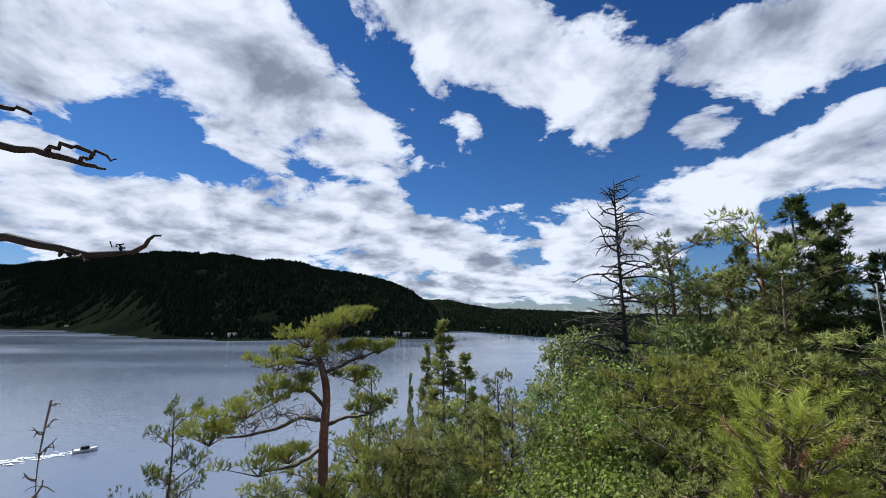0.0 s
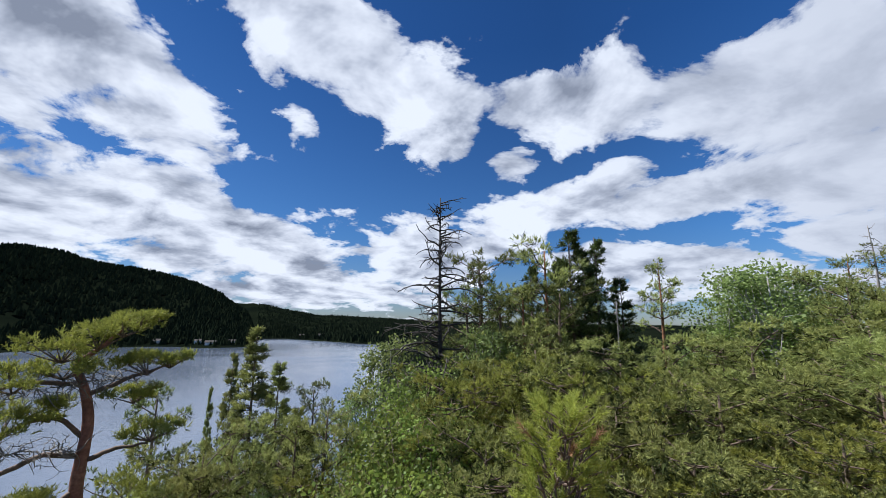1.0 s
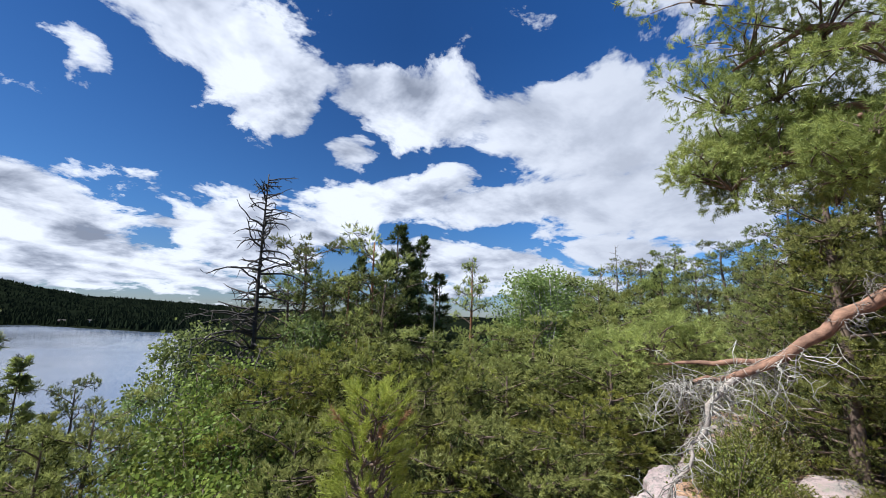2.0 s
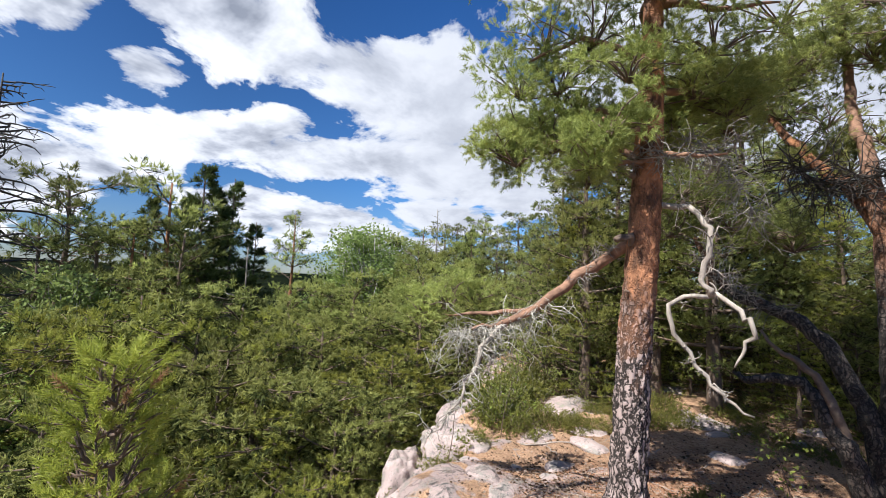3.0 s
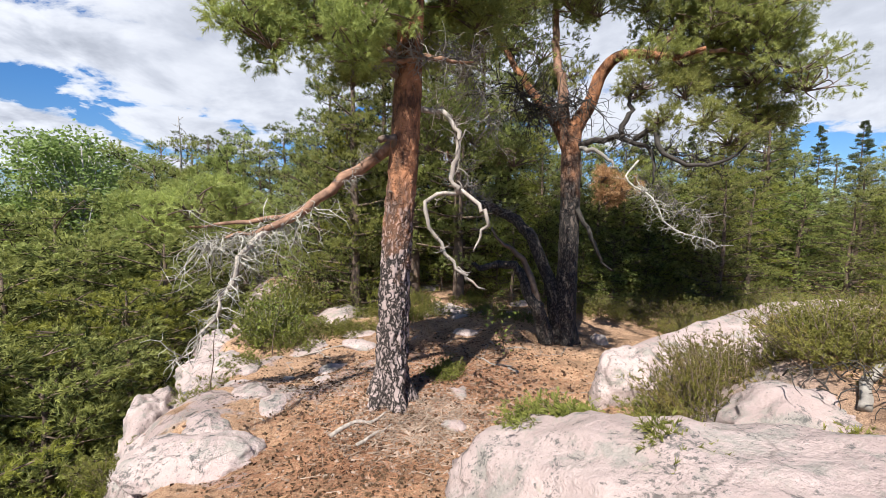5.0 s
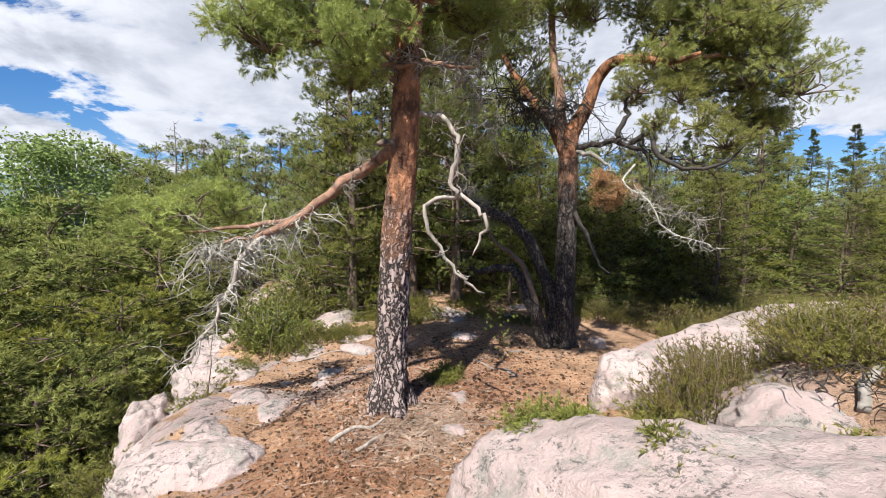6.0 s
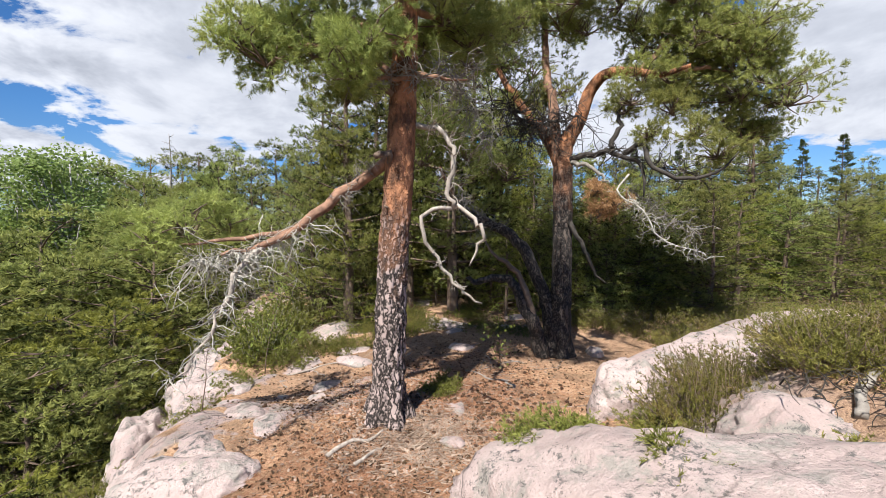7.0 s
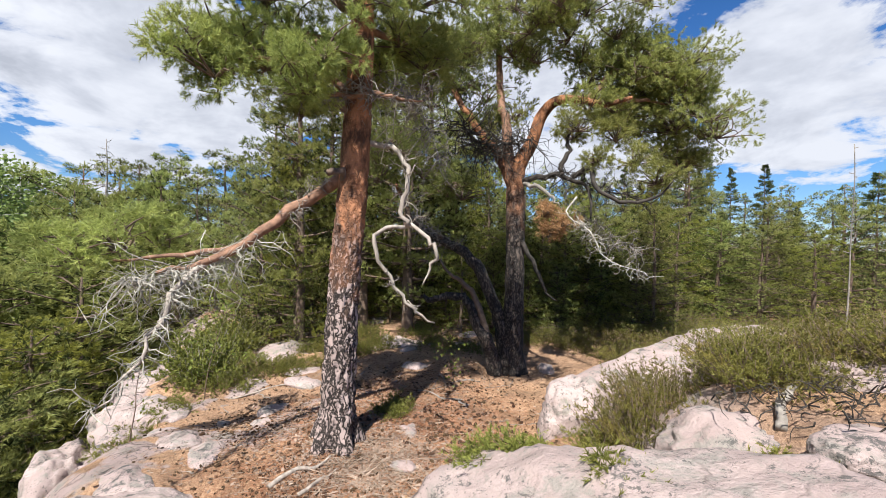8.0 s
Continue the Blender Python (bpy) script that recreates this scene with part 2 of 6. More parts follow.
def mat_ground():
    """Needle litter on the ledge, bare rock on it and on its brink, dark forest floor, far woods and meadows darkened
    for cloud shadow.
    """
    m, g, b = material("ground")
    geo = g.add("ShaderNodeNewGeometry")
    pos = geo.outputs["Position"]
    sep = g.add("ShaderNodeSeparateXYZ")
    g.put(sep.inputs[0], pos)
    px, py, pz = sep.outputs
    nz = g.add("ShaderNodeSeparateXYZ")
    g.put(nz.inputs[0], geo.outputs["Normal"])
    n1, n2, n3 = g.noise(pos, 2.2, 6, 0.6), g.noise(pos, 24, 6, 0.7), g.noise(pos, 130, 3, 0.7)
    litter = g.mix(g.ramp(n3, (0.3, 0.0), (0.62, 1.0)), (0.24, 0.14, 0.085), (0.66, 0.43, 0.27))
    litter = g.mix(g.ramp(n2, (0.5, 0.0), (0.66, 0.75)), litter, (0.11, 0.055, 0.033))
    litter = g.mix(g.ramp(n1, (0.5, 0.0), (0.66, 0.6)), litter, (0.12, 0.08, 0.055))
    litter = g.mix(g.ramp(g.noise(pos, 55, 4, 0.75), (0.58, 0.0), (0.66, 0.8)), litter, (0.045, 0.03, 0.022))
    litter = g.mix(g.ramp(g.noise(pos, 0.9, 5, 0.6), (0.46, 0.0), (0.6, 0.35)), litter, (0.19, 0.125, 0.09))
    rock, rh = rock_colour(g, pos)
    bare = g.ramp(g.math("ADD", g.noise(pos, 1.15, 6, 0.55), g.math("MULTIPLY", g.math("SUBTRACT", py, -0.3), 0.045)), (0.60, 0.0), (0.635, 1.0))
    steep = g.ramp(nz.outputs[2], (0.78, 1.0), (0.9, 0.0))
    top = g.mix(g.math("MAXIMUM", bare, steep), litter, rock)
    floor = g.mix(g.ramp(g.noise(pos, 0.6, 6, 0.65), (0.4, 0.0), (0.6, 1.0)), (0.035, 0.04, 0.018), (0.075, 0.075, 0.03))
    low = g.ramp(g.math("ADD", g.math("MULTIPLY", pz, -0.2), g.math("MULTIPLY", n1, 0.2)), (0.42, 0.0), (0.7, 1.0))
    near = g.mix(low, top, floor)
    dl = g.add("ShaderNodeVectorMath", operation="LENGTH")
    g.put(dl.inputs[0], pos)
    far = g.ramp(g.math("DIVIDE", dl.outputs["Value"], 1000.0), (0.014, 0.0), (0.03, 1.0))
    # Far woods and meadows are near-black: the hill's cloud shadow is in their colour.
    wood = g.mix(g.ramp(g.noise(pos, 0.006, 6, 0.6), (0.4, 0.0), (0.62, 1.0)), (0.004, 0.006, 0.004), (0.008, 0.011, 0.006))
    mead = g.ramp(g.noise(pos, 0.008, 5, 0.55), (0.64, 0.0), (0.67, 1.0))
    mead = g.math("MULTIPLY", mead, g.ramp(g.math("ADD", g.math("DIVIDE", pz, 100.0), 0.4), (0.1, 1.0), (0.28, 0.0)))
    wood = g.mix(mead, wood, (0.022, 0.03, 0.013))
    heath = g.mix(g.noise(pos, 3.0, 6, 0.7), (0.05, 0.05, 0.02), (0.13, 0.11, 0.045))
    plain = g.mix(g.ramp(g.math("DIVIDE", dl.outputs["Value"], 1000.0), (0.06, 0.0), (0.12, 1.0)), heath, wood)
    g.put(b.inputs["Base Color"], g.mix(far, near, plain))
    b.inputs["Roughness"].default_value = 1.0
    b.inputs["Specular IOR Level"].default_value = 0.0
    h = g.math("ADD", g.math("MULTIPLY", n3, 0.5), n2)
    g.put(b.inputs["Normal"], g.bump(h, 0.9, 0.035))
    return m


def mat_water():
    m, g, b = material("lake_water")
    pos = g.add("ShaderNodeNewGeometry").outputs["Position"]
    b.inputs["Base Color"].default_value = (0.115, 0.14, 0.185, 1)
    b.inputs["Roughness"].default_value = 0.12
    b.inputs["IOR"].default_value = 1.33
    w = g.math("ADD", g.noise(g.scaled(pos, 1.0, 2.2, 1.0), 0.5, 5, 0.6), g.math("MULTIPLY", g.noise(pos, 0.02, 4, 0.55), 2.0))
    calm = g.ramp(g.noise(g.scaled(pos, 0.35, 1.0, 1.0), 0.008, 4, 0.55), (0.4, 0.06), (0.6, 0.2))
    g.put(b.inputs["Roughness"], calm)
    g.put(b.inputs["Normal"], g.bump(w, 0.22, 0.3))
    return m


PINE = mat_leaf("pine_needles", (0.10, 0.12, 0.03), (0.48, 0.50, 0.155), 0.45)
PINE_OLIVE = mat_leaf("pine_needles_olive", (0.09, 0.11, 0.018), (0.44, 0.45, 0.09), 0.45)
PINE_DARK = mat_leaf("pine_needles_dark", (0.055, 0.072, 0.022), (0.28, 0.31, 0.09), 0.38)
SPRUCE = mat_leaf("spruce_needles", (0.035, 0.052, 0.016), (0.16, 0.195, 0.055), 0.3)
BIRCH = mat_leaf("birch_leaves", (0.10, 0.14, 0.04), (0.32, 0.39, 0.12), 0.45, 0.5)
LEAF = mat_leaf("broad_leaves", (0.06, 0.10, 0.02), (0.31, 0.38, 0.075), 0.44, 0.5)
YOUNG = mat_leaf("young_pine_needles", (0.16, 0.19, 0.025), (0.46, 0.48, 0.09), 0.4)
BROWN = mat_leaf("dead_needles", (0.2, 0.1, 0.05), (0.5, 0.29, 0.16), 0.35)
HEATH = mat_leaf("heather_leaves", (0.075, 0.078, 0.016), (0.27, 0.25, 0.06), 0.3, yellow=(0.26, 0.16, 0.06))
GRASS = mat_leaf("grass_blades", (0.085, 0.095, 0.018), (0.27, 0.27, 0.065), 0.35)
# Needle colour dropped to near-black to paint the shade inside the crowns.
INNER_SHADE = mat_leaf("inner_shade_needles", (0.018, 0.024, 0.009), (0.07, 0.08, 0.028), 0.2, 0.7)
# Tree colour on the far hills includes the cloud shadow lying there.
FARWOOD_SHADOWED = mat_leaf("far_conifers_shadowed", (0.007, 0.011, 0.007), (0.022, 0.030, 0.015), 0.05, 0.9)
FOAM = mat_plain("foam", (0.5, 0.55, 0.6), (0.8, 0.83, 0.86), 0.8, 0.6)
HULL = mat_plain("boat_paint", (0.6, 0.6, 0.6), (0.8, 0.8, 0.8), 2, 0.3)
DARKGLASS = mat_plain("dark_glass", (0.01, 0.012, 0.015), (0.03, 0.03, 0.035), 2, 0.08)
LITTER = mat_leaf("fallen_needles", (0.18, 0.09, 0.045), (0.62, 0.37, 0.2), 0.1, 0.8)
CONE = mat_leaf("pine_cone", (0.025, 0.016, 0.012), (0.09, 0.055, 0.035), 0.0, 0.85)
CHIP = mat_leaf("bark_chips", (0.10, 0.07, 0.055), (0.40, 0.30, 0.24), 0.0, 0.85)
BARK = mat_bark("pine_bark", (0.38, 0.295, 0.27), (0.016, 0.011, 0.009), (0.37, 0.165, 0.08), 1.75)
# Low bark colour darkened to carry the shade under the second pine's crown.
BARK_SHADE = mat_bark("shaded_pine_bark", (0.085, 0.066, 0.055), (0.012, 0.01, 0.009), (0.40, 0.175, 0.08), 2.75)
WOODBARK = mat_plain("branch_bark", (0.09, 0.06, 0.045), (0.2, 0.14, 0.1))
ORANGE = mat_plain("flaking_bark", (0.13, 0.07, 0.045), (0.36, 0.2, 0.125), 16, bump=0.02)
REDBARK = mat_plain("red_brown_bark", (0.16, 0.07, 0.05), (0.38, 0.18, 0.12), 14, bump=0.02)
DEADWOOD = mat_plain("bleached_wood", (0.20, 0.165, 0.135), (0.48, 0.42, 0.36), 25, stretch=0.3)
GREYTWIG = mat_plain("grey_twigs", (0.16, 0.14, 0.12), (0.34, 0.31, 0.27), 20)
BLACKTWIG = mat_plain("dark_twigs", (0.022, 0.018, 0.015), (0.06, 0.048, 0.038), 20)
LICHEN = mat_plain("lichened_twigs", (0.26, 0.24, 0.2), (0.56, 0.53, 0.46), 25)
SILVER = mat_plain("birch_bark", (0.25, 0.22, 0.2), (0.6, 0.57, 0.53), 10)
ROCK = mat_rock()
GROUND = mat_ground()
WATER = mat_water()


# ---- mesh tools ----
class Geo:
    """Collects triangles as arrays."""

    def __init__(self):
        self.v, self.f, self.n = [], [], 0

    def add(self, v, f):
        if len(v):
            self.v.append(np.asarray(v, float))
            self.f.append(np.asarray(f, int) + self.n)
            self.n += len(v)
        return self

    def mesh(self, name, mat, smooth=True):
        me = bpy.data.meshes.new(name)
        v, f = np.concatenate(self.v), np.concatenate(self.f)
        me.vertices.add(len(v))
        me.vertices.foreach_set("co", v.astype(np.float32).ravel())
        me.loops.add(f.size)
        me.loops.foreach_set("vertex_index", f.astype(np.int32).ravel())
        me.polygons.add(len(f))
        me.polygons.foreach_set("loop_start", np.arange(0, f.size, 3, dtype=np.int32))
        me.polygons.foreach_set("use_smooth", np.full(len(f), smooth))
        me.update(calc_edges=True)
        me.materials.append(mat)
        return me


def part(name, geo, mat, parent, label="", smooth=True):
    ob = new(name, geo.mesh(name, mat, smooth))
    ob.parent = parent
    if label:
        ob["label"] = label
    return ob


def thing(name, place, label, category, group="", kind="", turn=0.0, size=1.0):
    ob = new(name)
    ob.empty_display_size = 0.2
    ob.matrix_basis = pose(*place, 0, 0, turn) @ Matrix.Scale(size, 4)
    return tagged(ob, label, category, group, kind)


def curve(points, n):
    """n points on a smooth line through the points."""
    p = np.asarray(points, float)
    p = np.vstack([2 * p[0] - p[1], p, 2 * p[-1] - p[-2]])
    out = []
    for u in np.linspace(0, len(p) - 3 - 1e-6, n):
        i, w = int(u), u - int(u)
        a, b, c, d = p[i:i + 4]
        out.append(0.5 * (2 * b + (c - a) * w + (2 * a - 5 * b + 4 * c - d) * w * w + (3 * b - a - 3 * c + d) * w ** 3))
    return np.array(out)


def tube(points, radii, sides=7, lump=0.0, rng=None):
    """A closed tapering tube along points."""
    p = np.asarray(points, float)
    k = len(p)
    r = np.interp(np.linspace(0, 1, k), np.linspace(0, 1, len(radii)), radii)
    t = np.gradient(p, axis=0)
    t /= np.linalg.norm(t, axis=1)[:, None] + 1e-9
    ref = np.array([1.0, 0.13, 0.07]) if abs(t[0][0]) < 0.8 else np.array([0.05, 1.0, 0.1])
    a = np.cross(t, ref)
    a /= np.linalg.norm(a, axis=1)[:, None] + 1e-9
    b = np.cross(t, a)
    ang = np.linspace(0, 2 * math.pi, sides, endpoint=False)
    rr = r[:, None] * np.ones(sides)
    if lump and rng is not None:
        rr = rr * (1 + lump * rng.uniform(-1, 1, rr.shape))
    ring = p[:, None, :] + rr[..., None] * (np.cos(ang)[None, :, None] * a[:, None, :] + np.sin(ang)[None, :, None] * b[:, None, :])
    v = np.vstack([ring.reshape(-1, 3), p[:1], p[-1:]])
    i, j = np.meshgrid(np.arange(k - 1), np.arange(sides), indexing="ij")
    i, j = i.ravel(), j.ravel()
    q = (j + 1) % sides
    A, B, C, D = i * sides + j, i * sides + q, (i + 1) * sides + q, (i + 1) * sides + j
    j = np.arange(sides)
    q = (j + 1) % sides
    f = np.vstack([np.c_[A, B, C], np.c_[A, C, D], np.c_[q, j, np.full(sides, k * sides)],
                   np.c_[(k - 1) * sides + j, (k - 1) * sides + q, np.full(sides, k * sides + 1)]])
    return v, f


def unit(v):
    v = np.asarray(v, float)
    return v / (np.linalg.norm(v, axis=-1, keepdims=True) + 1e-9)


def scatter(tv, tf, at, along, size, rng):
    """Copies of a small shape, its z turned along the given ways, spun at random."""
    at, z = np.asarray(at, float), unit(along)
    n = len(at)
    s = unit(rng.normal(size=(n, 3)))
    x = unit(np.cross(s, z))
    y = np.cross(z, x)
    size = np.broadcast_to(np.asarray(size, float), (n,))
    v = at[:, None, :] + size[:, None, None] * (tv[None, :, 0:1] * x[:, None] + tv[None, :, 1:2] * y[:, None] + tv[None, :, 2:3] * z[:, None])
    f = tf[None] + (np.arange(n) * len(tv))[:, None, None]
    return v.reshape(-1, 3), f.reshape(-1, 3)


def needle_tuft(rng, needles, length, width, stem, spread=0.9):
    """A shoot: thin needles standing off a short stem along z."""
    v, f = [], []
    for i in range(needles):
        z0 = stem * rng.random()
        a = rng.uniform(0, 2 * math.pi)
        out = rng.uniform(0.35, 1.0) * spread
        way = unit([math.cos(a) * out, math.sin(a) * out, rng.uniform(0.35, 1.0)])
        side = unit(np.cross(way, rng.normal(size=3))) * width / 2
        base = np.array([0, 0, z0])
        tip = base + way * length * rng.uniform(0.75, 1.1)
        v += [base - side, base + side, tip]
        f.append([3 * i, 3 * i + 1, 3 * i + 2])
    return np.array(v), np.array(f)


def leaf_shape(w=0.78):
    v = np.array([[0, 0, 0], [w / 2, 0.06, 0.5], [0, 0, 1.0], [-w / 2, 0.06, 0.5]])
    return v, np.array([[0, 1, 2], [0, 2, 3]])


def in_ball(rng, n):
    return unit(rng.normal(size=(n, 3))) * (rng.random((n, 1)) ** 0.45)


def pad(geo, rng, middle, radii, n, tuft, size, out_from=None, up=0.55):
    """A flattened pillow of shoots round a point, pointing up and away from the trunk."""
    q = in_ball(rng, n)
    q[:, 2] = q[:, 2] * 0.9 + 0.1
    at = np.asarray(middle) + q * np.asarray(radii)
    along = q * 0.9 + rng.normal(size=(n, 3)) * 0.35 + np.array([0, 0, up])
    if out_from is not None:
        along += unit(np.asarray(middle) - np.asarray(out_from)) * 0.4
    geo.add(*scatter(*tuft, at, along, size * rng.uniform(0.75, 1.25, n), rng))


def twig(geo, rng, start, way, length, radius, bends=4, kink=0.35, sides=4, droop=0.0):
    """A crooked thin branch. Returns its points."""
    p, w = [np.asarray(start, float)], unit(way)
    for i in range(bends):
        w = unit(w + rng.normal(size=3) * kink + np.array([0, 0, -droop]))
        p.append(p[-1] + w * length / bends)
    p = np.array(p)
    geo.add(*tube(p, [radius, radius * 0.3], sides))
    return p


# ---- lie of the land ----
AZ_KNOTS = [-180, 20, 55, 70, 77, 83, 86.5, 89.4, 95, 104, 123, 137, 180]
FAR_SHORE = [9000, 9000, 1500, 900, 790, 950, 1080, 1080, 1150, 1300, 1800, 2200, 2200]
FAR_R = [1500, 1500, 3000, 3400, 3400, 3400, 3300, 3200, 3200, 3200, 3200, 3200, 3000]
FAR_EL = [-0.5, 0.0, 0.3, 0.6, 0.95, 1.1, 1.7, 2.3, 2.5, 2.5, 3.0, 3.5, 1.0]
HILL_AZ = [90.2, 91, 92, 94.5, 97.5, 101, 104, 112, 116, 123, 130, 137, 150, 180]
SHORE = [760, 720, 710, 700, 740, 780, 760, 710, 720, 850, 1500, 2000, 2200, 2200]
RIDGE_R = [1000, 1100, 1250, 1400, 1450, 1500, 1500, 1500, 1500, 1600, 2300, 2900, 3000, 3000]
RIDGE_EL = [-1.2, 0.6, 1.7, 3.4, 4.7, 5.4, 5.8, 7.0, 7.2, 7.1, 6.3, 4.6, 3.0, 1.0]
LAKE_Z = -33.4


def smooth(a, b, x):
    u = np.clip((x - a) / (b - a), 0, 1)
    return u * u * (3 - 2 * u)


def waves(x, y, wl, seed):
    """Cheap smooth noise in -1..1 from crossing sines."""
    r = np.random.RandomState(seed)
    s = 0
    for i in range(5):
        a, ph = r.uniform(0, 6.28, 2)
        k = 6.28 / wl * r.uniform(0.6, 1.6)
        s = s + np.sin((x * np.cos(a) + y * np.sin(a)) * k + ph)
    return s / 3.2


def land(x, y):
    """Height of the ground."""
    x, y = np.asarray(x, float), np.asarray(y, float)
    r, az = np.hypot(x, y), np.degrees(np.arctan2(y, x))
    top = 0.12 - 0.55 * smooth(0.8, 3.4, x) - 0.3 * smooth(4.2, 6.0, x) * smooth(-2.5, 0.5, y) + 0.45 * smooth(7.5, 14, x) * smooth(0.8, -1.5, y)
    top = top + 0.7 * smooth(-1.8, -3.3, y) * smooth(4.6, 2.2, x) - 1.5 * smooth(16, 40, r)
    top = top + 0.05 * waves(x, y, 1.6, 1) + 0.02 * waves(x, y, 0.5, 2)
    brink = 1.75 + 0.25 * waves(x, 0 * y, 2.5, 3) + 0.25 * smooth(4, 8, x) + 0.9 * smooth(9, 16, x) - 2.0 * smooth(0.5, -8, x) - 0.28 * smooth(2.0, 3.2, x) * smooth(8.5, 5.5, x)
    out = y - brink
    fall = smooth(-0.35, 2.6, out)
    low = -6.0 - 0.36 * np.maximum(out, 0) + 0.5 * waves(x, y, 9, 4)
    low = np.maximum(low, -29 - 12 * smooth(70, 90, y - 0.25 * x) + 0 * x)
    low = low + 3.5 * smooth(12, 30, x) * smooth(40, 5, out)
    z = top * (1 - fall) + low * fall
    z = np.where(z < -28, np.where(az < 74, -27.5 + 2 * waves(x, y, 200, 5), z), z)
    def rising(knots, shores, ridges, slopes):
        shore, rr, rel = (np.interp(az, knots, k) for k in (shores, ridges, slopes))
        rh = 1.6 + rr * np.tan(np.radians(rel))
        up = LAKE_Z - 3 + 8 * smooth(shore - 40, shore + 60, r) + (rh - LAKE_Z - 5) * smooth(shore, rr, r) - (rh * 0.5 + 20) * smooth(rr, rr * 1.8, r)
        return up + smooth(shore, shore + 400, r) * (6 * waves(x, y, 240, 6) + 3 * waves(x, y, 90, 7)), rr, rh

    far, rr, rh = rising(AZ_KNOTS, FAR_SHORE, FAR_R, FAR_EL)
    hill, _, _ = rising(HILL_AZ, SHORE, RIDGE_R, RIDGE_EL)
    far = np.maximum(far, np.where(az > 90.2, hill, -60.0))
    land_side = smooth(77, 70, az)
    inland = -27.5 + (rh + 27.5) * smooth(300, rr, r) + 3 * waves(x, y, 300, 8)
    inland = np.where(az < 20, -1.5 - 8 * smooth(60, 400, r) + (rh + 9) * smooth(400, 1500, r), inland)
    far = far * (1 - land_side) + inland * land_side
    w = smooth(110, 260, r)
    return z * (1 - w) + far * w


def ground_z(x, y):
    return float(land(np.array([x]), np.array([y]))[0])


def axis(lo, hi, step, out):
    mid = np.arange(lo, hi, step)
    grow, d, s = [], step, 0.0
    while s < out:
        d = min(d * 1.095, 90)
        s += d
        grow.append(s)
    grow = np.array(grow)
    return np.concatenate([(lo - grow)[::-1], mid, hi - step + grow])


def build_ground():
    xs, ys = axis(-0.5, 9.5, 0.085, 4400), axis(-4.6, 3.2, 0.085, 4400)
    X, Y = np.meshgrid(xs, ys, indexing="ij")
    Z = land(X, Y)
    v = np.c_[X.ravel(), Y.ravel(), Z.ravel()]
    n, m = X.shape
    i, j = np.meshgrid(np.arange(n - 1), np.arange(m - 1), indexing="ij")
    a = (i * m + j).ravel()
    f = np.vstack([np.c_[a, a + m, a + m + 1], np.c_[a, a + m + 1, a + 1]])
    ob = new("ground", Geo().add(v, f).mesh("ground", GROUND))
    tagged(ob, "rocky ledge with pine litter above wooded hills and shores", "ground", kind="structure")
    s = 4600
    w = Geo().add([[-s, 20, LAKE_Z], [s * 0.5, 20, LAKE_Z], [s * 0.5, s, LAKE_Z], [-s, s, LAKE_Z]], [[0, 1, 2], [0, 2, 3]])
    tagged(new("water", w.mesh("water", WATER)), "calm blue-grey lake water with faint ripples", "lake", kind="structure")


build_ground()


# ---- trees ----
def shoots_on(green, core, rng, c, size, n, tuft, inner, away, flat=0.6, up=0.6):
    """A domed spray: shoots standing out of its upper side, a few beneath coloured dark as inner shade."""
    q = unit(rng.normal(size=(n, 3)) + np.array([0, 0, 0.6]) + away * 0.4)
    at = c + q * [size, size, size * flat] * rng.uniform(0.5, 1.08, (n, 1))
    along = q * 0.8 + away * 0.35 + rng.normal(0, 0.25, (n, 3)) + np.array([0, 0, up])
    green.add(*scatter(*tuft, at, along, rng.uniform(0.75, 1.25, n), rng))
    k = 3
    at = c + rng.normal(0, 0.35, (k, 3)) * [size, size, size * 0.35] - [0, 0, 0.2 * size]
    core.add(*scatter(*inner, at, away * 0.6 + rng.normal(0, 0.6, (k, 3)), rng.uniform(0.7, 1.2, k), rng))


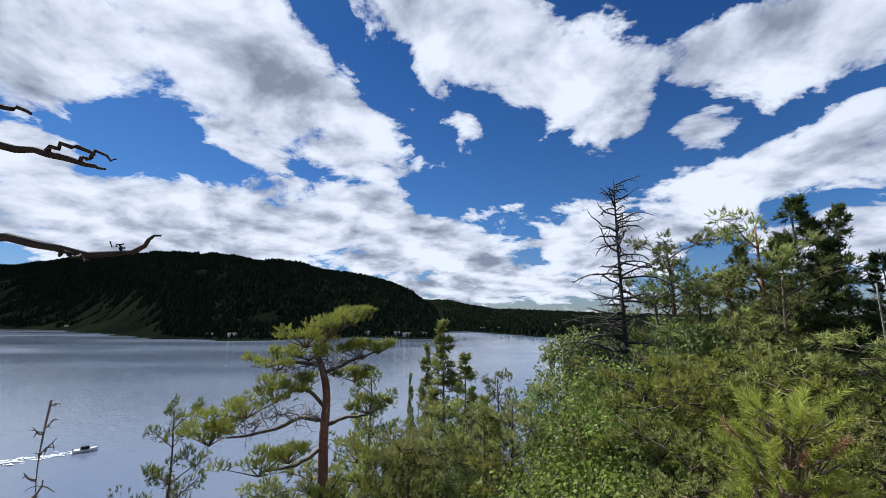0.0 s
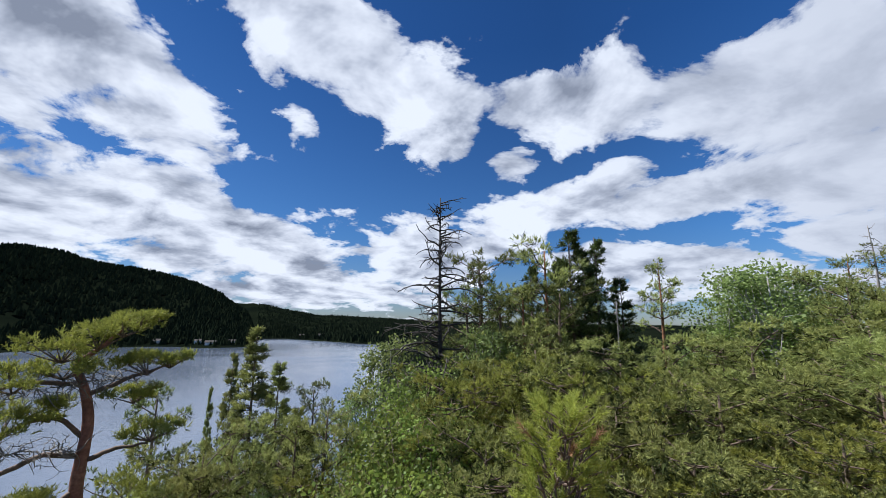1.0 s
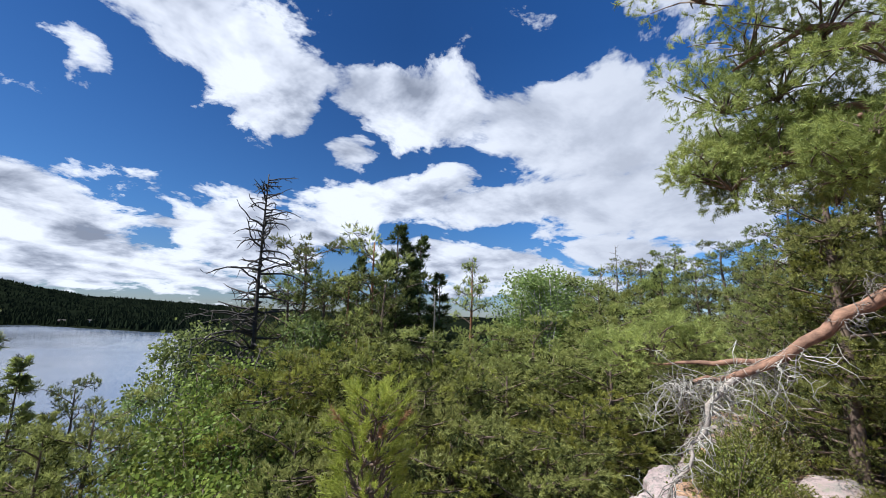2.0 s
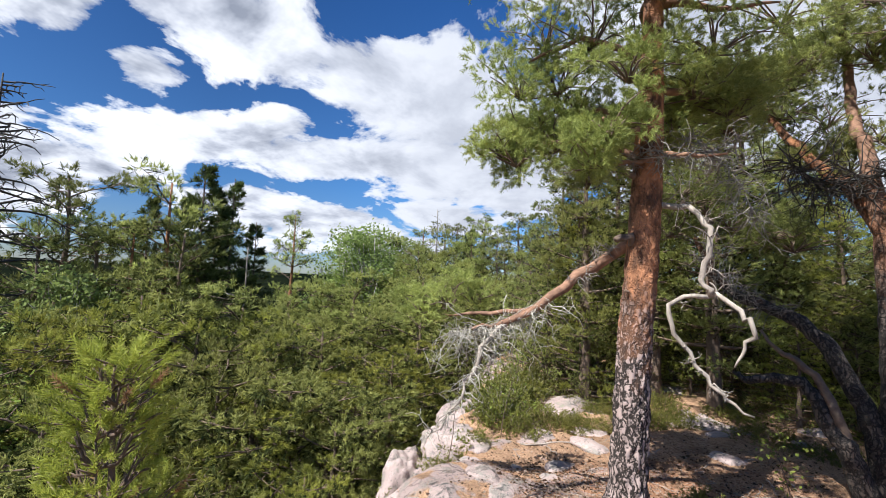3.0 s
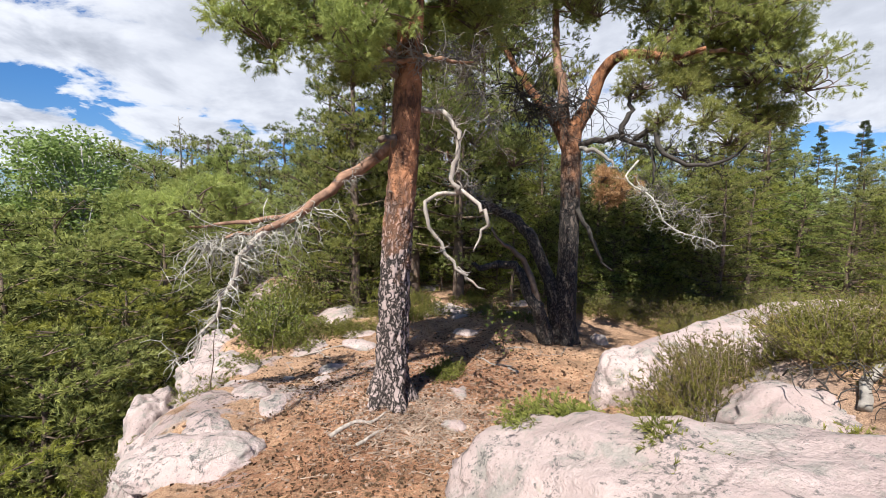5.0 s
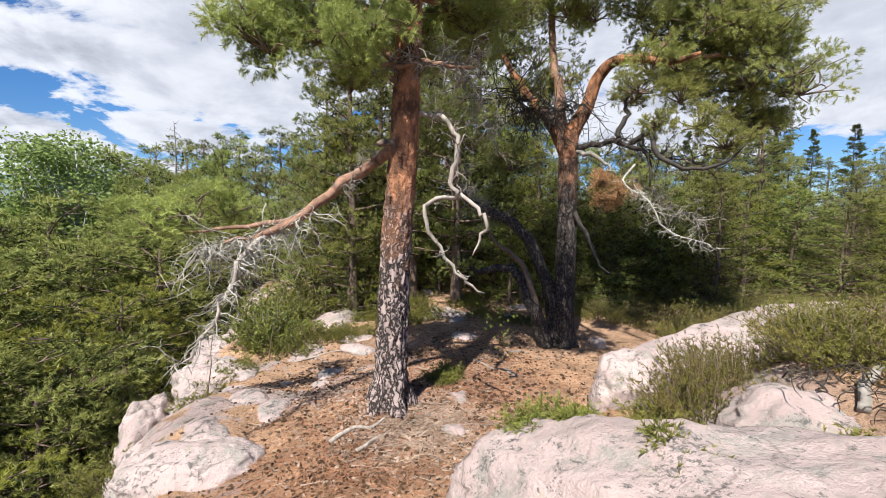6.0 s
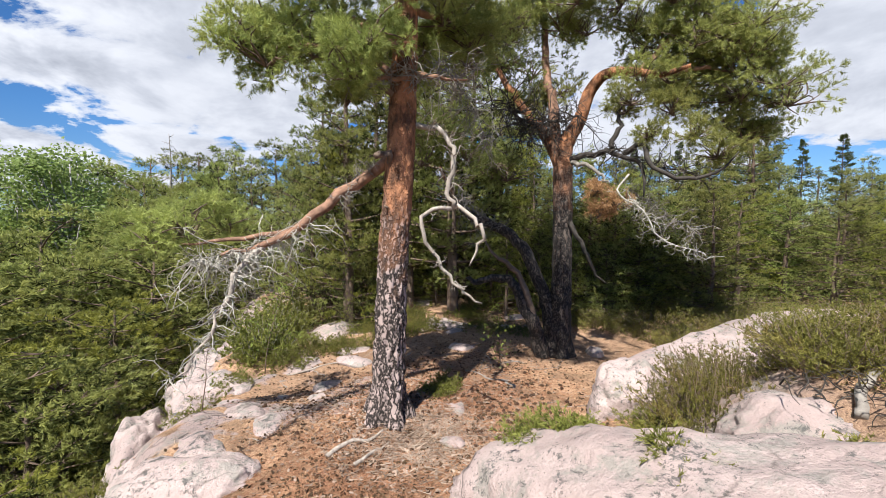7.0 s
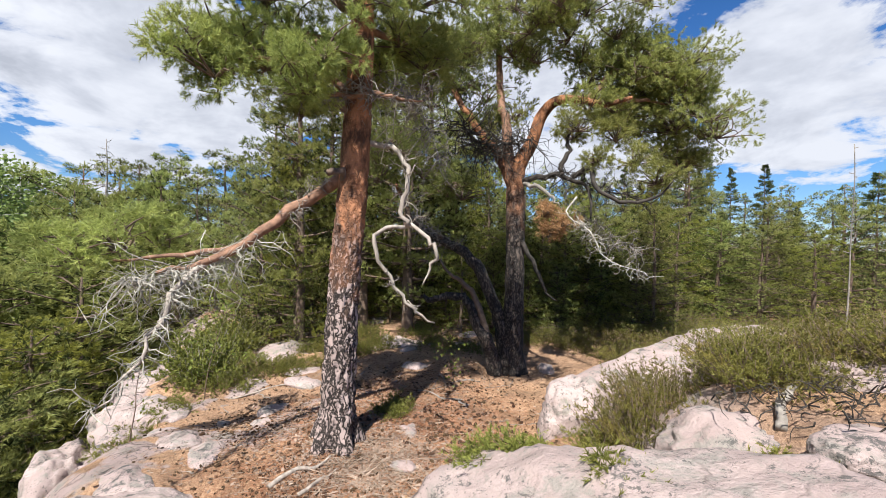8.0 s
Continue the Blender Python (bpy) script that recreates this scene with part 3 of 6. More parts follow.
def make_pine(seed, height, radius, crown_from, spread, limbs, sprays, shoots, needle=(9, 0.10, 0.016), leaves=PINE, bark=BARK, top_round=0.6, flat=0.55, bare=0.1, lean=0.25, dome=0.17):
    """Parts of a Scots pine as meshes: trunk, branches, crown."""
    rng = np.random.RandomState(seed)
    tuft = needle_tuft(rng, needle[0], needle[1], needle[2], needle[1] * 0.9)
    trunk, wood, green, core = Geo(), Geo(), Geo(), Geo()
    inner = needle_tuft(rng, 9, 0.14, 0.014, 0.16)
    k = 9
    line = np.c_[np.cumsum(rng.normal(0, lean * 0.12, k)), np.cumsum(rng.normal(0, lean * 0.12, k)), np.linspace(0, height * 0.97, k)]
    line[0, :2] = 0
    line = curve(line, 22)
    trunk.add(*tube(line, [radius * 1.25, radius, radius * 0.75, radius * 0.45, radius * 0.12], 9, 0.06, rng))
    for i in range(limbs):
        f = crown_from + (0.98 - crown_from) * (i + rng.random()) / limbs
        u = (f - crown_from) / (1 - crown_from)
        p0 = line[min(21, int(f * 21))]
        reach = spread * (0.35 + 0.65 * math.sin(math.pi * min(1, (u + 0.25) * 0.75)) ** top_round) * rng.uniform(0.6, 1.15) * (1 - 0.5 * u)
        a = i * 2.4 + rng.uniform(-0.6, 0.6)
        w = np.array([math.cos(a), math.sin(a), 0.0])
        rise = (0.1 + 0.5 * u) * reach
        b = curve([p0, p0 + w * reach * 0.35 + [0, 0, rise * 0.5 - 0.06 * reach], p0 + w * reach * 0.7 + [*rng.normal(0, 0.08 * reach, 2), rise * 0.7],
                   p0 + w * reach + [*rng.normal(0, 0.1 * reach, 2), rise]], 7)
        wood.add(*tube(b, [radius * 0.3 * (1.15 - u) + 0.008, 0.006], 4))
        across = unit(np.cross(w, [0, 0, 1]))
        for e in range(sprays):
            q = b[6] if e == 0 else b[rng.randint(2, 6)]
            c = q + across * (0.0 if e == 0 else (1 if e % 2 else -1)) * reach * 0.34 * rng.uniform(0.4, 1.2) + np.array([0, 0, 0.07 * reach * rng.uniform(-0.3, 1.3)])
            if e:
                wood.add(*tube(np.array([q, c]), [0.012, 0.005], 3))
            if rng.random() > bare:
                shoots_on(green, core, rng, c, max(0.15, reach * dome) * rng.uniform(0.75, 1.3), shoots, tuft, inner, w, flat)
    for e in range(3):
        shoots_on(green, core, rng, line[-1] - [0, 0, 0.25 * e], 0.14 + 0.06 * e, shoots, tuft, inner, np.zeros(3), 1.2, 1.0)
    return [("trunk", trunk, bark, ""), ("branchwork", wood, WOODBARK, ""), ("crown", green, leaves, ""), ("inner_crown", core, INNER_SHADE, "")]


def make_spruce(seed, height, radius, spread, rows, tufts, needle=(11, 0.10, 0.016), leaves=SPRUCE, start=0.06):
    """A narrow conifer: whorls of drooping branches clad in shoots."""
    rng = np.random.RandomState(seed)
    tuft = needle_tuft(rng, needle[0], needle[1], needle[2], needle[1] * 1.3, 0.8)
    trunk, wood, green, core = Geo(), Geo(), Geo(), Geo()
    inner = needle_tuft(rng, 8, 0.17, 0.024, 0.18)
    line = np.c_[rng.normal(0, 0.02, 8), rng.normal(0, 0.02, 8), np.linspace(0, height, 8)]
    trunk.add(*tube(curve(line, 14), [radius * 1.2, radius * 0.8, radius * 0.4, 0.01], 8, 0.05, rng))
    per = max(3, tufts // (rows * 6))
    for i in range(rows):
        u = (i + 0.5) / rows
        z = height * (start + (0.985 - start) * u)
        for j in range(6):
            a = rng.uniform(0, 6.28)
            reach = spread * (1 - u) ** 0.8 * rng.uniform(0.55, 1.15) + 0.06
            w = np.array([math.cos(a), math.sin(a), 0])
            lift = (0.35 * u - 0.12) * reach
            z1 = z + rng.uniform(-0.5, 0.5) * height / rows
            b = curve([[0, 0, z1], w * reach * 0.5 + [0, 0, z1 + lift * 0.2 - 0.05 * reach], w * reach + [0, 0, z1 + lift + 0.06 * reach]], 5)
            wood.add(*tube(b, [0.02 * (1.2 - u) + 0.004, 0.004], 4))
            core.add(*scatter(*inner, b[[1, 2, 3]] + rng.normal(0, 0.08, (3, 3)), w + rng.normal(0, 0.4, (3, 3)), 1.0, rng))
            t = rng.uniform(0.2, 1.0, per) ** 0.7
            at = w * reach * t[:, None] + np.array([0, 0, z1]) + np.c_[np.zeros((per, 2)), lift * t * t - 0.03 * reach]
            side = unit(np.cross(w, [0, 0, 1]))
            off = rng.normal(0, 1, per) * 0.22 * reach * (1.1 - 0.6 * t)
            at = at + side * off[:, None] + rng.normal(0, 0.03, (per, 3))
            along = w * 0.8 + side * np.sign(off)[:, None] * 0.5 + rng.normal(0, 0.25, (per, 3)) + np.array([0, 0, 0.15 + 0.5 * u])
            green.add(*scatter(*tuft, at, along, rng.uniform(0.8, 1.3, per), rng))
    return [("trunk", trunk, WOODBARK, ""), ("branchwork", wood, WOODBARK, ""), ("crown", green, leaves, ""), ("inner_crown", core, INNER_SHADE, "")]


def make_broadleaf(seed, height, radius, spread, blobs, leaves_n, leaf, mat, bark, low=0.15, column=1.0):
    """A broadleaf tree or bush: forking limbs, leaves in loose clumps."""
    rng = np.random.RandomState(seed)
    trunk, wood, green = Geo(), Geo(), Geo()
    line = curve(np.c_[np.cumsum(rng.normal(0, 0.06, 6)), np.cumsum(rng.normal(0, 0.06, 6)), np.linspace(0, height * 0.9, 6)], 14)
    trunk.add(*tube(line, [radius * 1.2, radius * 0.7, 0.01], 8, 0.05, rng))
    lv, lf = leaf_shape()
    per = leaves_n // blobs
    for i in range(blobs):
        u = low + (1 - low) * (i + rng.random()) / blobs
        a = rng.uniform(0, 6.28)
        wid = spread * max(0.25, math.sin(math.pi * (0.12 + 0.80 * u)) ** column)
        rr = wid * math.sqrt(rng.random()) * 0.85
        c = np.array([rr * math.cos(a), rr * math.sin(a), height * u * 0.93])
        p0 = line[max(0, min(13, int((u - 0.22) * 13)))]
        wood.add(*tube(curve([p0, p0 * 0.5 + c * 0.5 + rng.normal(0, 0.12, 3) + [0, 0, -0.1], c], 5), [radius * 0.3, 0.006], 4))
        s = spread * rng.uniform(0.15, 0.28)
        q = in_ball(rng, per)
        at = c + q * [s, s, s * 0.8]
        for e in range(4):
            wood.add(*tube(np.array([c, c + q[e] * s * 0.9]), [0.008, 0.003], 3))
        green.add(*scatter(lv, lf, c + rng.normal(0, s * 0.45, (9, 3)), rng.normal(0, 1, (9, 3)), leaf * 1.15, rng))
        green.add(*scatter(lv, lf, at, q + rng.normal(0, 0.7, (per, 3)) + [0, 0, -0.2], leaf * rng.uniform(0.6, 1.25, per), rng))
    return [("trunk", trunk, bark, ""), ("branchwork", wood, bark, ""), ("crown", green, mat, "")]


def make_snag(seed, height, radius, branches, reach, mat, droop=0.12, bare_from=0.2, thick=1.0):
    """A dead standing conifer: bare trunk and crooked twigs."""
    rng = np.random.RandomState(seed)
    trunk, wood = Geo(), Geo()
    line = curve(np.c_[np.cumsum(rng.normal(0, 0.03, 8)), np.cumsum(rng.normal(0, 0.03, 8)), np.linspace(0, height, 8)], 24)
    trunk.add(*tube(line, [radius, radius * 0.7, radius * 0.4, 0.012], 7, 0.08, rng))
    for i in range(branches):
        u = bare_from + (0.99 - bare_from) * (i + rng.random()) / branches
        p0 = line[min(23, int(u * 23))].copy()
        p0[2] = u * height
        a = rng.uniform(0, 6.28)
        ln = reach * (1.08 - u) ** 0.6 * rng.uniform(0.35, 1.1)
        p = twig(wood, rng, p0, [math.cos(a), math.sin(a), 0.25], ln, (0.022 * (1.25 - u) + 0.006) * thick, 5, 0.22, 4, droop * (1.2 - u))
        for e in range(4):
            q = p[rng.randint(1, 5)]
            twig(wood, rng, q, [*rng.normal(0, 1, 2), -0.3], ln * 0.35, 0.008 * thick, 3, 0.4, 3, 0.1)
    return [("trunk", trunk, mat, ""), ("branchwork", wood, mat, "")]


def plant(name, parts, x, y, top, height, label, category="tree", group="", turn=0.0, sink=0.15, z=None, size=None):
    """Sets a tree of the modelled height on the ground, sized so that its tip reaches `top`."""
    g = ground_z(x, y) - sink if z is None else z
    s = size if size else max(0.25, (top - g) / height)
    ob = thing(name, (x, y, g), label, category, group, turn=turn, size=s)
    for n, geo, mat, lab in parts:
        o = part(n, geo, mat, ob, lab, smooth="crown" not in n)
        if n == "branchwork":
            o["kind"] = "stuff"
    return ob


def again(ob, x, y, top, height, turn, wide=1.0, sink=0.15, label=""):
    g = ground_z(x, y) - sink
    s = max(0.25, (top - g) / height)
    c = copy_thing(ob, pose(x, y, g, 0, 0, turn))
    c.scale = (s * wide, s * wide, s)
    if label:
        c["label"] = label
    return c


def polar(az, d):
    return d * math.cos(radians(az)), d * math.sin(radians(az))


FINE, WIDE, COARSE = (15, 0.065, 0.0105), (11, 0.095, 0.0165), (11, 0.095, 0.0165)
tree_kinds = {}


def first(key, name, parts, az, d, top_el, height, label):
    tree_kinds[key] = (plant(name, parts, *polar(az, d), 1.6 + d * math.tan(radians(top_el)), height, label, group=name.replace("_", " ") + "s of the wood"), height)


first("pine_a", "pine_tree", make_pine(11, 10, 0.13, 0.25, 2.4, 34, 5, 12, WIDE), 52.3, 15.5, 11.6, 10, "tall olive-green Scots pine with ragged crown")
first("pine_b", "pine_tree", make_pine(12, 9, 0.13, 0.15, 2.3, 36, 5, 13, WIDE, PINE_DARK, WOODBARK), 61.2, 19, 10.8, 9, "dark green Scots pine with rounded crown")
first("pine_c", "bushy_pine", make_pine(13, 6, 0.10, 0.06, 2.2, 38, 6, 16, FINE, PINE_OLIVE, WOODBARK, top_round=0.45, bare=0.04), 57, 12.0, -3.5, 6, "low bushy olive-green pine")
first("pine_d", "bushy_pine", make_pine(18, 5, 0.09, 0.04, 2.1, 38, 6, 16, FINE, PINE, WOODBARK, top_round=0.4, bare=0.04, flat=0.7), 40, 11.0, -8, 5, "dense rounded green pine thicket")
first("pine_f", "bushy_pine", make_pine(28, 6, 0.09, 0.05, 2.2, 34, 5, 13, COARSE, PINE, WOODBARK, top_round=0.45, bare=0.05), 33, 14.5, -2.5, 6, "bushy green pine in the thicket")
first("pine_g", "pine_tree", make_pine(29, 8, 0.11, 0.18, 1.5, 46, 6, 17, (15, 0.07, 0.0105), PINE, WOODBARK, top_round=0.3, bare=0.03, flat=0.75, dome=0.2), -1.5, 8.8, 24, 8, "dense dark-green pine behind the old pine")
first("pine_e", "pine_tree", make_pine(19, 10, 0.11, 0.45, 1.3, 26, 5, 9, WIDE, PINE, flat=0.8), 38.6, 22, 8.9, 10, "slim pine with thin open crown and orange trunk")
first("spruce_a", "spruce_tree", make_spruce(14, 12, 0.14, 2.3, 32, 6400, (10, 0.095, 0.017)), 48.8, 16.5, 13.0, 12, "tall dark green spruce with dense branches")
first("spruce_b", "spruce_tree", make_spruce(15, 11, 0.12, 1.75, 34, 6800, (10, 0.095, 0.017), leaves=PINE), 89.9, 22, -0.2, 11, "slender dark green spruce above the lake")
first("birch_a", "birch_tree", make_broadleaf(16, 9, 0.09, 2.0, 90, 13000, 0.085, BIRCH, SILVER), 73.3, 17, 0.5, 9, "silvery-green birch with fine leaves")
first("leafy_a", "leafy_tree", make_broadleaf(17, 8, 0.08, 2.3, 90, 10000, 0.085, LEAF, WOODBARK), 70.5, 11.5, -8.3, 8, "bright green broadleaf tree with small leaves")
first("leafy_b", "leafy_bush", make_broadleaf(27, 5, 0.06, 2.0, 90, 8000, 0.075, LEAF, WOODBARK, low=0.05, column=0.6), 74, 9.5, -17, 5, "dense bright green leafy bush")


def kind(k, az, d, top_el, turn, wide=1.0, label="", drop=0.0):
    """Another tree of a kind, by azimuth, distance and the elevation of its tip."""
    if d > 12.4 and k in ("pine_c", "pine_d", "leafy_b"):
        k = "leafy_a" if k == "leafy_b" else "pine_f"
    ob, h = tree_kinds[k]
    x, y = polar(az, d)
    return again(ob, x, y, 1.6 + d * math.tan(radians(top_el)) - drop, h, turn, wide, label=label)


ABOVE_LAKE = [
    ("spruce_b", 87.0, 24, -4.6, 70, 1.0), ("spruce_b", 94.3, 22, -7.2, 20, 0.3), ("pine_b", 82.7, 20, -7.0, 60, 0.8),
    ("pine_b", 99.4, 16, -6.8, 100, 0.85), ("pine_b", 121.9, 14, -9.0, 10, 0.6), ("pine_c", 111, 12.5, -19, 50, 1.0), ("pine_d", 103, 12, -22, 10, 1.0),
    ("pine_c", 95, 15, -16, 90, 1.0), ("pine_b", 86, 18, -12, 150, 1.0), ("pine_c", 90, 13, -20, 15, 1.0), ("leafy_b", 135, 6.0, -20, 15, 0.7), ("leafy_b", 128, 7.0, -23, 95, 0.7), ("pine_d", 117, 11, -25, 15, 0.8),
    ("pine_f", 97, 14, -13.5, 0, 0.9), ("pine_f", 91.5, 15, -12, 80, 0.8), ("pine_f", 100, 12.5, -17, 80, 0.9), ("spruce_b", 84.5, 19, -10, 80, 1.1), ("pine_f", 107, 13.5, -17, 30, 0.9), ("birch_a", 88, 13, -17, 30, 0.7),
    ("birch_a", 77, 16, -7, 60, 0.8), ("pine_f", 94, 13, -13, 200, 0.8), ("pine_f", 85, 13.5, -11.5, 20, 0.9), ("spruce_b", 92.3, 24, -3.4, 200, 0.6), ("pine_f", 80.5, 14, -9.5, 120, 0.9), ("pine_c", 104, 11.5, -19, 220, 0.8), ("leafy_b", 129, 4.8, -27, 40, 0.5), ("leafy_a", 76, 11, -15, 80, 1.0), ("pine_c", 82, 12, -17, 190, 1.0), ("leafy_b", 80, 9, -22, 80, 1.0),
]
CLUSTER = [
    ("spruce_a", 47.3, 18.0, 10.5, 240, 0.9), ("spruce_a", 50.8, 17.5, 9.0, 10, 0.9), ("pine_b", 58.5, 17, 6.0, 10, 1.0), ("pine_b", 63.0, 18, 6.0, 10, 0.9), ("spruce_a", 54, 16.5, 8.5, 10, 0.8),
    ("spruce_a", 45.6, 17.0, 11.6, 40, 0.9), ("spruce_a", 42.9, 17.5, 6.5, 130, 0.9), ("pine_b", 50.5, 14.5, 6.0, 200, 1.0), ("pine_a", 55.5, 15.5, 5.5, 20, 1.0),
    ("leafy_a", 66, 11, -8, 190, 1.0), ("leafy_b", 67, 8.5, -17, 10, 1.0), ("pine_c", 62, 12, -5.0, 20, 1.1), ("pine_c", 53.5, 12.5, -1.5, 200, 1.1), ("pine_d", 60, 9, -13, 250, 1.0),
    ("leafy_a", 69, 14, -3, 60, 1.0), ("birch_a", 60, 15, 2.0, 200, 0.9), ("pine_c", 48, 11.5, -4, 80, 1.1), ("pine_d", 57, 8.5, -18, 60, 0.9),
    ("birch_a", 26.5, 24, 7.4, 45, 1.6), ("birch_a", 23.5, 25, 6.9, 145, 1.5), ("birch_a", 30, 24, 3.5, 145, 1.3), ("leafy_a", 29, 20, 1.5, 0, 1.3), ("leafy_a", 23, 19, 1.5, 120, 1.3),
    ("leafy_a", 35, 17, -2, 60, 1.3), ("pine_c", 44, 13, -3, 0, 1.2), ("pine_d", 34, 12, -6, 33, 1.3), ("pine_c", 27, 13, -3, 66, 1.2), ("pine_c", 20, 15, 1.5, 99, 1.3),
    ("pine_c", 41, 9, -14, 10, 1.3), ("pine_d", 46, 9.5, -10, 140, 1.1), ("pine_d", 37, 8.8, -13, 170, 1.3), ("pine_d", 28, 8.5, -15, 222, 1.2), ("pine_d", 31, 8, -17, 20, 1.3), ("pine_c", 24, 9.5, -9, 320, 1.2),
    ("pine_d", 21, 12, -4, 20, 1.4), ("pine_c", 34, 6.8, -23, 222, 1.1), ("pine_d", 46, 7.5, -24, 20, 1.0), ("leafy_b", 58, 6.5, -25, 20, 1.1), ("pine_c", 30, 16, -0.5, 20, 1.3), ("pine_c", 38, 15, -2, 40, 1.2),
    ("pine_b", 16.5, 27, 8.2, 10, 1.3), ("pine_b", 12.6, 30, 9.2, 80, 1.3), ("pine_a", 21.5, 31, 7.4, 30, 1.1), ("pine_b", 8, 24, 9.6, 150, 1.4), ("pine_c", 15, 18, 4, 150, 1.4), ("spruce_a", 14.5, 26, 7.5, 0, 1.2),
    ("pine_c", 10, 18, 5, 250, 1.5), ("pine_b", 4, 20, 9.5, 110, 1.3), ("pine_a", 1, 24, 10.0, 220, 1.3), ("pine_b", -3, 22, 10.0, 0, 1.4), ("pine_d", 17, 14, 0, 250, 1.5), ("pine_d", 12.5, 14.5, 1, 250, 1.5),
]
for k, az, d, el, turn, wide in ABOVE_LAKE + CLUSTER:
    kind(k, az, d, el, turn, wide)

# the wood behind the ledge: a low thicket, then taller trees
rng = np.random.RandomState(5)
for i in range(16):
    az = -45 + 48 * (i + 0.8 * rng.random()) / 16
    kind(["pine_d", "pine_c", "pine_d"][i % 3], az, rng.uniform(8.8, 10.2), rng.uniform(-4.5, -0.5), rng.uniform(0, 360), rng.uniform(0.9, 1.2))
for i in range(26):
    az = -66 + 74 * (i + 0.8 * rng.random()) / 26
    kind(["pine_d", "pine_c", "pine_d", "leafy_a", "pine_c"][i % 5], az, rng.uniform(10.5, 14) + (3.5 if az < -46 else 0.0), rng.uniform(0.0, 5.0), rng.uniform(0, 360), rng.uniform(0.9, 1.2))
for i in range(34):
    az = -74 + 80 * (i + rng.random()) / 34
    kind(["pine_f", "pine_b", "spruce_a", "pine_b", "pine_f", "spruce_a"][rng.randint(6)], az, rng.uniform(15, 26), rng.uniform(5.5, 9.5) - (2.0 if az < -50 else 0), rng.uniform(0, 360), rng.uniform(1.0, 1.3))
for i in range(14):
    az = -60 + 36 * (i + 0.8 * rng.random()) / 14
    kind(["pine_f", "pine_f", "spruce_a", "leafy_a"][i % 4], az, rng.uniform(9.8, 12.4) + (3 if az < -48 else 0), rng.uniform(0.5, 5.0), rng.uniform(0, 360), rng.uniform(0.9, 1.2))
for k, az, d, el, turn, wide in [("pine_d", 3.5, 9.5, 8.0, 20, 0.8), ("pine_c", -1.0, 9.0, 10.5, 120, 0.7), ("pine_d", -6.0, 10.5, 9.0, 220, 0.8), ("pine_c", -11, 11.0, 10.0, 320, 0.8), ("pine_c", -16, 10.0, 10.5, 10, 0.8),
                                 ("pine_d", -21, 10.8, 10.0, 60, 0.8), ("pine_c", -26, 10.5, 9.5, 110, 0.8), ("pine_d", -31, 11.5, 8.0, 160, 0.8), ("pine_c", -36, 12.0, 7.5, 210, 0.8), ("pine_d", -41, 12.2, 7.0, 260, 0.8), ("pine_c", -46, 12.3, 7.5, 310, 0.8), ("spruce_a", -38, 15, 9.0, 0, 0.8),
                                 ("spruce_a", -48, 16, 9.5, 0, 0.8), ("spruce_a", -54, 17, 8.5, 90, 0.8)]:
    kind(k, az, d, el, turn, wide)
for k, az, d, el, turn, wide in [("pine_b", 1.5, 10.0, 15.5, 40, 1.1), ("pine_b", -2.0, 11.5, 12.0, 140, 1.2), ("pine_b", -20, 12.0, 12.0, 240, 1.2), ("pine_g", -26, 13.0, 13.0, 20, 1.4), ("pine_b", -13, 13.0, 11.0, 50, 1.2),
                                 ("pine_g", -50, 13.5, 11.0, 300, 1.3), ("spruce_a", -43, 22, 9.6, 300, 1.0), ("spruce_a", -57, 18, 8.6, 200, 0.9), ("spruce_a", -51, 17, 8.0, 200, 0.8), ("pine_a", -67.5, 11, 12.0, 100, 0.7)]:
    kind(k, az, d, el, turn, wide)

for k, az, d, el, turn, wide in [("pine_f", 6, 15, 7.5, 10, 0.8), ("pine_f", 10.5, 17, 7.8, 60, 0.8), ("pine_f", 14, 18, 7.5, 120, 0.8), ("pine_f", 18, 20, 6.5, 180, 0.8), ("pine_f", 22, 19, 5.0, 240, 0.9),
                                 ("pine_f", -33, 14, 8.0, 30, 0.8), ("pine_f", -39, 14, 7.5, 90, 0.8), ("pine_f", -45, 15, 7.0, 150, 0.8), ("pine_f", -52, 15.5, 6.5, 200, 0.8), ("pine_f", -59, 17, 5.5, 260, 0.9)]:
    kind(k, az, d, el, turn, wide)

# dense pines close behind the two old ones
for k, az, d, el, turn, wide in [("pine_g", -9.5, 9.2, 24, 70, 1.15), ("pine_g", -15.5, 8.8, 27, 140, 1.1), ("pine_g", -21.5, 11.0, 16, 210, 1.1), ("pine_g", -4.8, 10.5, 23, 280, 1.0), ("pine_g", -12.2, 11.0, 25, 30, 1.2), ("pine_g", -18.3, 11.5, 25, 100, 1.2),
                                 ("pine_d", -29, 10.2, 3.5, 10, 1.2), ("pine_d", -33, 9.8, 2.0, 80, 1.3), ("pine_c", -37, 10.4, 3.5, 150, 1.2), ("pine_d", -41, 10.6, 2.5, 220, 1.3), ("pine_d", -45, 11.0, 2.5, 290, 1.3),
                                 ("pine_c", -49, 11.6, 3.0, 0, 1.2), ("pine_d", -53, 12.2, 2.0, 70, 1.3), ("pine_d", -57, 12.3, 1.5, 140, 1.3), ("pine_c", -61, 12.3, 1.5, 200, 1.2), ("leafy_a", -47, 13.5, 5.0, 10, 1.1), ("leafy_a", -35, 13.0, 5.5, 90, 1.0)]:
    kind(k, az, d, el, turn, wide)
for k, az, d, el, turn, wide in [("birch_a", 28.5, 20, 9.0, 45, 1.25), ("birch_a", 31.0, 21, 8.0, 200, 1.1)]:
    kind(k, az, d, el, turn, wide, label="tall light green birch with airy rounded crown")

